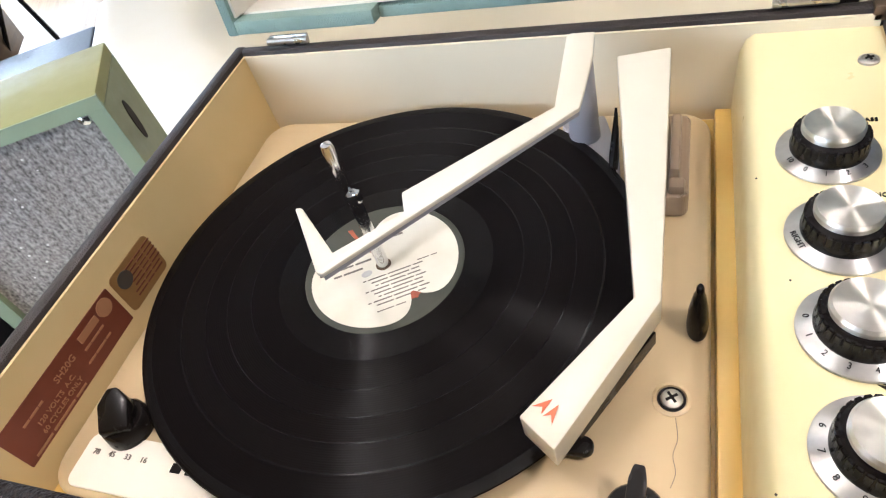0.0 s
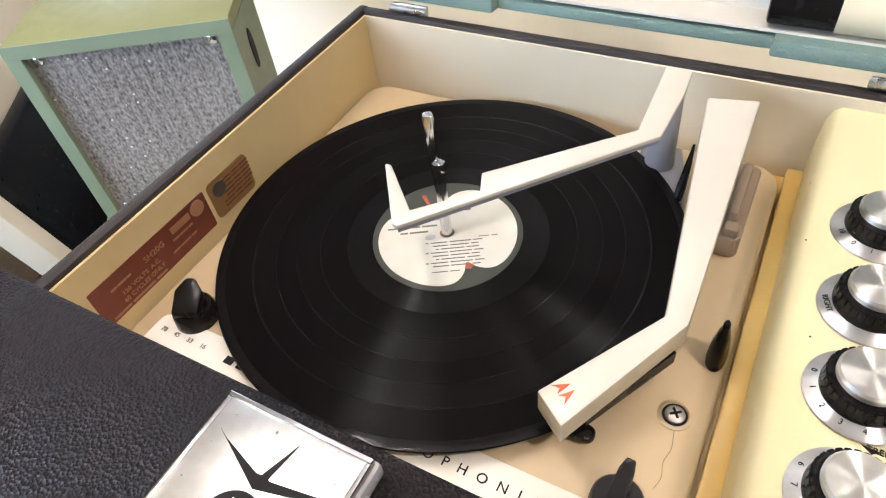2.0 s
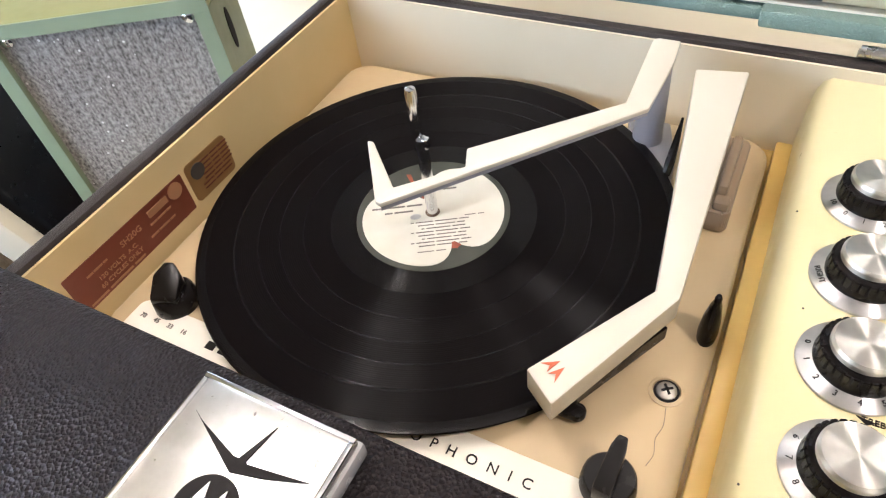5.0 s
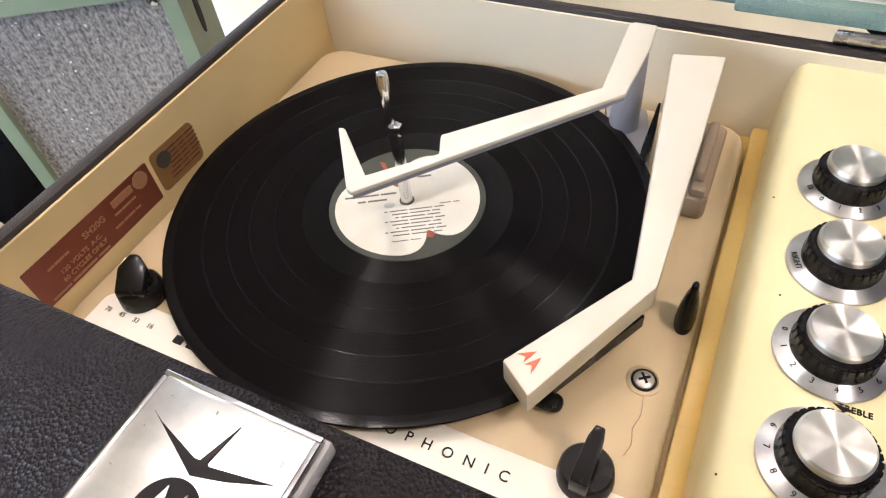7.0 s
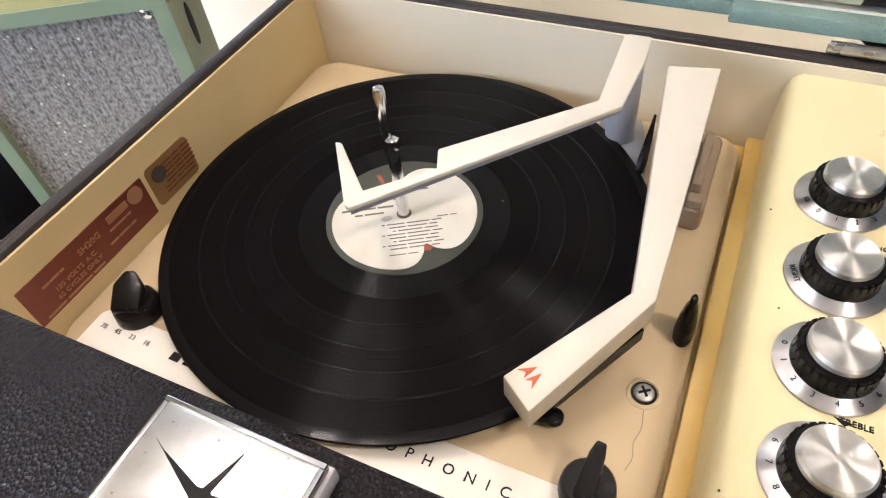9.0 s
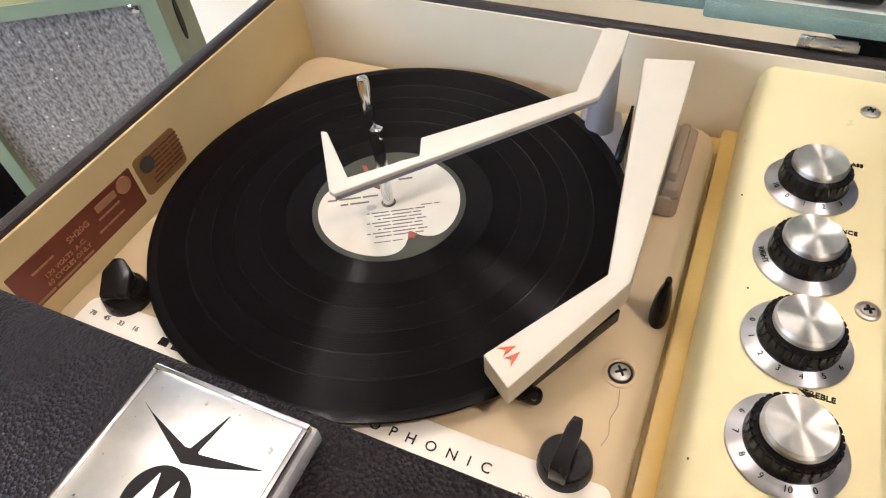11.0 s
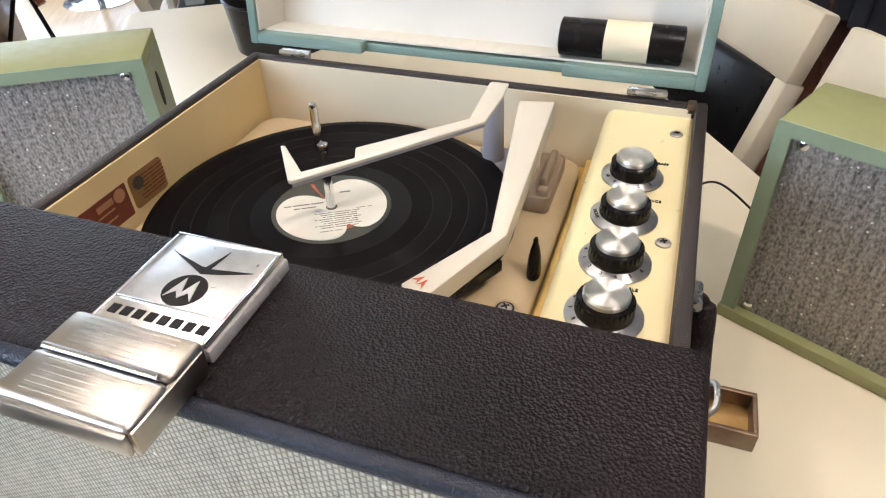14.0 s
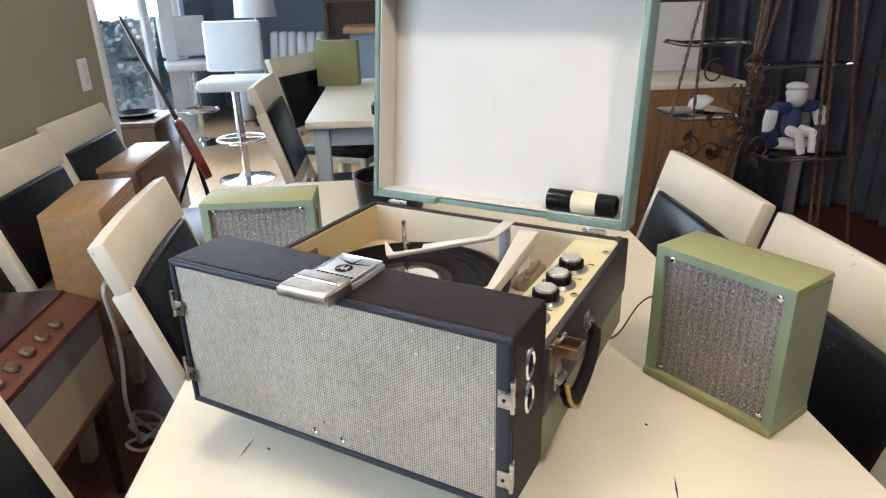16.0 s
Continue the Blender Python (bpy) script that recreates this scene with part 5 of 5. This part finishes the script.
part("body", bm_box(-0.15, 0.15, -0.19, 0.19, 0.06, 0.6195, 0.003), BROWN_WOOD, b3)
part("tray", bm_lathe([(0, 0.646), (0.09, 0.646), (0.12, 0.67), (0.115, 0.672), (0.085, 0.65), (0, 0.65)], 28), BLACK, b3)

# console radio on the floor
cr = thing("console_radio", room(-0.775, 0.67, 0), "mahogany console radio with beige cloth front and brass knobs", "radio")
part("body", bm_box(-0.36, -0.001, -0.62, 0, 0.33, 0.555, 0.005), DARK_MAHOGANY, cr)
part("top", bm_prism([(-0.365, -0.622), (-0.072, -0.622), (-0.072, 0.002), (-0.365, 0.002)], 0.5555, 0.605, 0.004), DARK_MAHOGANY, cr, "dark polished top")
slope = bm_box(-0.0715, 0.004, -0.622, 0.002, 0.5555, 0.57, 0.001)
for v in slope.verts:
    if v.co.x < -0.04 and v.co.z > 0.56:
        v.co.z = 0.597
part("control_slope", slope, RED_WOOD, cr, "sloping mahogany control panel")
part("side_frame", bm_box(-0.0005, 0.008, -0.022, 0.001, 0.33, 0.555, 0.002), RED_WOOD, cr)
part("bottom_frame", bm_box(-0.0005, 0.008, -0.62, -0.0222, 0.33, 0.35, 0.002), RED_WOOD, cr)
part("control_ledge", bm_box(-0.0005, 0.005, -0.62, -0.0222, 0.485, 0.5548), GREY_BAND, cr, "grey-brown band")
part("grille_cloth", bm_box(-0.0005, 0.004, -0.62, -0.0222, 0.3502, 0.4848), BEIGE_CLOTH, cr, "beige woven grille")
for k in range(5):
    part("knob", moved(bm_lathe([(0.017, 0), (0.017, 0.012), (0.012, 0.017), (0, 0.017)], 20), pose(-0.034, -0.15 - 0.062 * k, 0.577, 0, 24, 0)), RUST, cr, "brass knob")
for sx in (-0.32, -0.04):
    for sy in (-0.58, -0.04):
        part("leg", bm_lathe([(0.012, 0), (0.022, 0.331), (0, 0.331)], 14, sx, sy), DARK_MAHOGANY, cr)
cord = thing("white_power_cord", ROOM, "tangled white power cord hanging from a chair to the floor", "cord")
loops = [(-0.85 + 0.055 * math.cos(1.9 * k) + 0.006 * k, 0.93 - 0.012 * k + 0.05 * math.sin(1.3 * k), 0.014 + 0.012 * (k % 3)) for k in range(11)]
part("cord", bm_tube(curve([(-0.76, 0.72, 0.60), (-0.73, 0.645, 0.63), (-0.72, 0.60, 0.62), (-0.735, 0.645, 0.50), (-0.74, 0.65, 0.40), (-0.745, 0.63, 0.29), (-0.76, 0.68, 0.16), (-0.80, 0.78, 0.05)] + loops), 0.0055, 8), WHITE_WIRE, cord)

# tub and jar behind the lid
tub = thing("black_tub", room(-0.022, 0.775, TOP), "round dark brown tub on the table's far end", "tub")
part("tub", bm_lathe([(0, 0), (0.085, 0), (0.094, 0.085), (0.097, 0.088), (0.093, 0.09), (0.088, 0.085), (0.08, 0.006), (0, 0.006)], 40), LEATHER, tub)
part("contents", bm_lathe([(0, 0.045), (0.084, 0.045), (0.082, 0.05), (0.03, 0.062), (0, 0.060)], 28), DECK_DARK, tub)
jar = thing("white_canister", room(-0.005, 0.975, TOP), "white canister with a black lid on the table", "canister")
part("body", bm_lathe([(0, 0), (0.055, 0), (0.057, 0.01), (0.057, 0.21), (0, 0.21)], 32), WHITE_FRAME, jar)
part("lid", bm_lathe([(0, 0.2105), (0.060, 0.2105), (0.060, 0.236), (0.056, 0.24), (0, 0.24)], 32), BLACK, jar)

# bar stool
st = thing("bar_stool", room(-1.10, 3.88, 0), "white leather bar stool on a chrome pedestal", "stool", "bar stools")
part("base", bm_lathe([(0, 0), (0.20, 0), (0.20, 0.008), (0.06, 0.03), (0.03, 0.06), (0, 0.06)], 36), CHROME, st)
part("column", bm_lathe([(0.03, 0.05), (0.028, 0.656), (0, 0.656)], 20), CHROME, st)
part("foot_rest", merge(bm_tube([(0.17 * math.cos(a), 0.17 * math.sin(a), 0.30) for a in [2 * math.pi * k / 24 for k in range(25)]], 0.011, 8), bm_box(-0.17, 0.17, -0.008, 0.008, 0.292, 0.308)), CHROME, st)
part("seat", bm_box(-0.215, 0.215, -0.20, 0.20, 0.655, 0.73, 0.025, 3), WHITE_LEATHER, st)
part("back", moved(bm_box(-0.20, 0.20, -0.03, 0.03, 0.04, 0.385, 0.02, 3), pose(-0.02, 0.19, 0.71, -6, 0, 0)), WHITE_LEATHER, st)
copy_thing(st, room(-1.75, 5.2, 0, 20))

# far furniture
def ribbed_armchair(m, label):
    t = thing("armchair", m, label, "armchair")
    part("seat", bm_box(-0.32, 0.32, -0.32, 0.28, 0.18, 0.42, 0.05, 3), WHITE_LEATHER, t)
    part("base", bm_box(-0.28, 0.28, -0.26, 0.24, 0, 0.179, 0.01), BROWN_WOOD, t)
    for k in range(6):
        part("back_rib", moved(bm_box(-0.32 + 0.108 * k, -0.32 + 0.108 * k + 0.102, -0.06, 0.06, 0, 0.48, 0.04, 3), pose(0, 0.26, 0.40, -10, 0, 0)), WHITE_LEATHER, t)
    for sx in (-1, 1):
        part("armrest", bm_box(sx * 0.38 - 0.06, sx * 0.38 + 0.06, -0.30, 0.30, 0.02, 0.60, 0.05, 3), WHITE_LEATHER, t)
    return t


ribbed_armchair(room(-1.09, 6.2, 0, -20), "white ribbed leather armchair by the window")
shelf = thing("bookshelf", room(-0.21, 6.95, 0), "dark bookshelf against the blue wall", "bookshelf")
part("frame", merge(bm_box(-0.5, -0.47, -0.15, 0.15, 0, 1.9), bm_box(0.47, 0.5, -0.15, 0.15, 0, 1.9), bm_box(-0.47, 0.47, 0.13, 0.15, 0, 1.9)), BROWN_WOOD, shelf)
for k in range(6):
    part("shelf_board", bm_box(-0.47, 0.47, -0.15, 0.13, 0.05 + 0.36 * k, 0.075 + 0.36 * k), BROWN_WOOD, shelf)
desk = thing("wooden_desk", room(0.41, 5.2, 0), "light wooden desk in the far room", "desk")
part("desktop", bm_box(-0.8, 0.6, -0.3, 0.3, 0.93, 0.98, 0.005), TAN_WOOD, desk)
part("front_panel", bm_box(-0.75, 0.55, -0.25, -0.22, 0.0, 0.9295), BLUE_WALL, desk)
part("side_panel", bm_box(-0.75, -0.72, -0.2195, 0.28, 0, 0.9295), TAN_WOOD, desk)
part("side_panel", bm_box(0.52, 0.55, -0.2195, 0.28, 0, 0.9295), TAN_WOOD, desk)
lampst = thing("table_lamp", room(-1.28, 5.9, 0), "floor lamp with a white drum shade", "lamp")
part("base", bm_lathe([(0, 0), (0.14, 0), (0.14, 0.02), (0.015, 0.03), (0.012, 1.1), (0, 1.1)], 24), CHROME, lampst)
part("shade", bm_lathe([(0.20, 1.05), (0.17, 1.38), (0.165, 1.38), (0.195, 1.05)], 32), WHITE_FRAME, lampst)

# red guitar on a stand by the doorway
gt = thing("guitar", room(-1.20, 2.95, 0), "dark red electric guitar leaning on a stand by the doorway", "guitar")
axis = Vector((-0.37, 0.10, 0.92)).normalized()
flat = Vector((-0.42, 0.90, 0.0))
flat = (flat - axis * flat.dot(axis)).normalized()
GM = Matrix.Translation((0.005, 0, 0.50)) @ Matrix((flat, axis, flat.cross(axis))).transposed().to_4x4()
bodyo = [(0.15 * (1 - 0.20 * math.cos(4 * math.pi * k / 40)) * math.cos(2 * math.pi * k / 40), 0.19 * math.sin(2 * math.pi * k / 40) - 0.06) for k in range(40)]
part("body", moved(bm_prism(bodyo, -0.022, 0.022, 0.006), GM), RED_PLASTIC, gt, "dark red lacquered body")
part("neck", moved(bm_box(-0.024, 0.024, 0.10, 0.56, -0.01, 0.014, 0.004), GM), WIRE, gt)
part("headstock", moved(bm_prism([(-0.024, 0.56), (0.024, 0.56), (0.05, 0.60), (0.04, 0.72), (-0.02, 0.73)], -0.008, 0.008, 0.003), GM), WIRE, gt)
for k in range(4):
    part("tuner", moved(bm_lathe([(0, -0.012), (0.011, -0.008), (0.013, 0), (0.011, 0.008), (0, 0.012)], 12), GM @ pose(-0.03, 0.59 + 0.038 * k, 0.03)), WHITE_FRAME, gt, "white tuner")
for end in ((0.14, -0.1, 0.0), (-0.14, -0.1, 0.0), (0.03, 0.18, 0.0)):
    part("stand_leg", bm_tube([(0.02, 0.03, 0.40), end], 0.01), BLACK, gt)

# curtain behind the etagere
cv = []
for k in range(161):
    s = k / 160
    cv.append((1.08 + 1.6 * s, 2.66 + 0.045 * math.sin(s * 75) + 0.02 * math.sin(s * 31 + 1)))
cv += [(2.62 + 0.035 * math.sin(k * 0.62), 2.60 - 0.012 * k) for k in range(1, 121)]
outline = cv + [(n + 0.006 * (v < 2.60), v + 0.006 * (v >= 2.60)) for n, v in cv[::-1]]
dr = thing("curtain", ROOM, "slate grey floor-length curtain in deep folds", "curtain")
part("drape", bm_prism(outline, 0.02, 2.35), DRAPE, dr, angle=80)
# folded strip added in front, for the pale wall in the curtains' gap
part("pale_panel", bm_prism([(n, v - 0.075) for n, v in cv if 2.21 < n < 2.33] + [(n, v - 0.069) for n, v in cv[::-1] if 2.21 < n < 2.33], 0.02, 2.35), GAP_WALL, dr, "pale strip standing in for the wall between two curtains", angle=80)
part("curtain_rail", bm_tube([(1.05, 2.62, 2.37), (2.7, 2.62, 2.37)], 0.014, 10), IRON, dr)
sc = thing("orange_cabinet", room(1.245, 2.15, 0.0), "warm brown wooden cabinet with a pale top", "cabinet")
part("body", bm_box(-0.30, 0.29, -0.2, 0.25, 0, 0.84, 0.004), grained_wood("brown_veneer", (0.24, 0.115, 0.045), (0.17, 0.08, 0.03), axis=2), sc)
part("top", bm_box(-0.31, 0.30, -0.21, 0.26, 0.8405, 0.865, 0.004), CHAIR_PAINT, sc)
board = thing("picture_board", room(1.245, 2.36, 0.8655), "plain white board standing on the cabinet", "board")
part("panel", bm_box(-0.28, 0.262, -0.01, 0.01, 0, 0.32, 0.003), WHITE_WALL, board)


def twisted(a, b, r=0.0056, turns=26):
    """Two strands wound round each other."""
    a, b = Vector(a), Vector(b)
    d = (b - a).normalized()
    s = d.orthogonal().normalized()
    o = d.cross(s)
    strands = []
    for ph in (0, math.pi):
        pts = []
        for k in range(turns * 6 + 1):
            f = k / (turns * 6)
            an = 2 * math.pi * turns * f + ph
            pts.append(a + (b - a) * f + 0.62 * r * (math.cos(an) * s + math.sin(an) * o))
        strands.append(bm_tube(pts, r * 0.6, 5))
    return merge(*strands)


et = thing("etagere", room(1.265, 1.42, 0), "rusty wrought-iron etagere of twisted rods with glass shelves", "shelf unit")
for (x, y), (tx, ty) in (((-0.468, -0.13), (-0.139, -0.10)), ((-0.247, -0.13), (-0.236, -0.10)), ((-0.119, -0.13), (0.018, -0.10)), ((-0.188, -0.05), (0.173, -0.05)), ((0.288, -0.13), (0.123, -0.10)), ((0.33, -0.11), (0.16, -0.08)), ((0.471, -0.13), (0.154, -0.10)), ((0.05, 0.16), (0.10, 0.10))):
    part("twisted_rod", twisted((x, y, 0), (tx, ty, 1.9)), ROD, et)
for (x0, x1, z) in ((0.07, 0.37, 0.685), (-0.30, -0.07, 0.845), (-0.29, -0.06, 1.09), (0.02, 0.33, 1.01)):
    s = part("shelf", bm_prism(rounded(x0, x1, -0.12, 0.10, 0.04), z - 0.005, z, 0.001), GLASS, et, "clear glass shelf")
    s.visible_shadow = False
    part("shelf_ring", bm_tube([(p[0], p[1], z - 0.010) for p in rounded(x0 - 0.004, x1 + 0.004, -0.124, 0.104, 0.04)] + [(x1 + 0.004, 0.06, z - 0.010)], 0.0032, 6), IRON, et)
random.seed(11)
for k in range(16):
    c = Vector((random.choice((-0.26, -0.2, -0.14, -0.08, -0.02, 0.4, 0.42)) + random.uniform(-0.03, 0.03), -0.135, random.uniform(0.7, 1.08)))
    q, sp = random.uniform(0, 6.28), random.choice((-1, 1))
    part("scroll", bm_tube([c + Vector(((0.008 + 0.0022 * j) * math.cos(q + sp * 0.42 * j), 0.0, (0.008 + 0.0022 * j) * math.sin(q + sp * 0.42 * j))) for j in range(18)], 0.0035, 5), IRON, et)
    leaf = [(0, -0.03), (0.014, -0.01), (0.012, 0.012), (0, 0.034), (-0.012, 0.012), (-0.014, -0.01)]
    part("iron_leaf", moved(bm_prism(leaf, -0.001, 0.001), Matrix.Translation(c + Vector((random.uniform(-0.05, 0.05), -0.01, random.uniform(-0.05, 0.05)))) @ pose(0, 0, 0, random.uniform(40, 140), random.uniform(0, 180), 0)), IRON, et)
bd = thing("ornament_bird", room(1.085, 1.40, 0.847), "small white ceramic bird ornament on a glass shelf", "ornament")
part("body", moved(bm_lathe([(0, -0.045), (0.018, -0.03), (0.028, 0), (0.02, 0.03), (0, 0.055)], 16), pose(0, 0, 0.03, 70, 0, 40)), PORCELAIN, bd)
part("stand", bm_lathe([(0, 0), (0.02, 0), (0.012, 0.01), (0.008, 0.02), (0, 0.02)], 14), WIRE, bd)

# seated doll: one plain mesh
def blob(cx, cy, cz, rx, ry, rz, index):
    b = bmesh.new()
    bmesh.ops.create_icosphere(b, subdivisions=2, radius=1.0)
    for v in b.verts:
        v.co = Vector((cx + v.co.x * rx, cy + v.co.y * ry, cz + v.co.z * rz))
    for f in b.faces:
        f.material_index = index
    return b


def limb(a, b, r, index):
    t = bm_tube([a, (Vector(a) + Vector(b)) / 2, b], [r, r * 1.08, r * 0.8], 10)
    for f in t.faces:
        f.material_index = index
    return t


doll = merge(
    blob(0, 0, 0.10, 0.034, 0.034, 0.070, 1), blob(0, -0.005, 0.195, 0.036, 0.036, 0.042, 0), blob(0, 0.0, 0.228, 0.040, 0.038, 0.018, 0), blob(0, 0, 0.205, 0.040, 0.034, 0.020, 0),
    limb((0.030, 0, 0.155), (0.095, -0.01, 0.155), 0.022, 1), limb((-0.030, 0, 0.155), (-0.095, -0.01, 0.155), 0.022, 1), limb((0.100, -0.01, 0.150), (0.118, -0.02, 0.075), 0.022, 0), limb((-0.100, -0.01, 0.150), (-0.118, -0.02, 0.075), 0.022, 0), limb((0.118, -0.02, 0.080), (0.085, -0.03, 0.025), 0.023, 1), limb((-0.118, -0.02, 0.080), (-0.085, -0.03, 0.025), 0.023, 1),
    limb((0.020, -0.02, 0.075), (0.035, -0.08, 0.070), 0.019, 0), limb((-0.020, -0.02, 0.075), (-0.035, -0.08, 0.070), 0.019, 0), limb((0.035, -0.08, 0.078), (0.022, -0.095, 0.004), 0.017, 0), limb((-0.035, -0.08, 0.078), (-0.022, -0.095, 0.004), 0.017, 0),
    blob(0, -0.01, 0.024, 0.085, 0.05, 0.022, 0))
tagged(part("doll", doll, [PORCELAIN, NAVY], m=room(1.460, 1.43, 0.687, 10)), "white porcelain doll in navy clothes seated on glass", "doll")
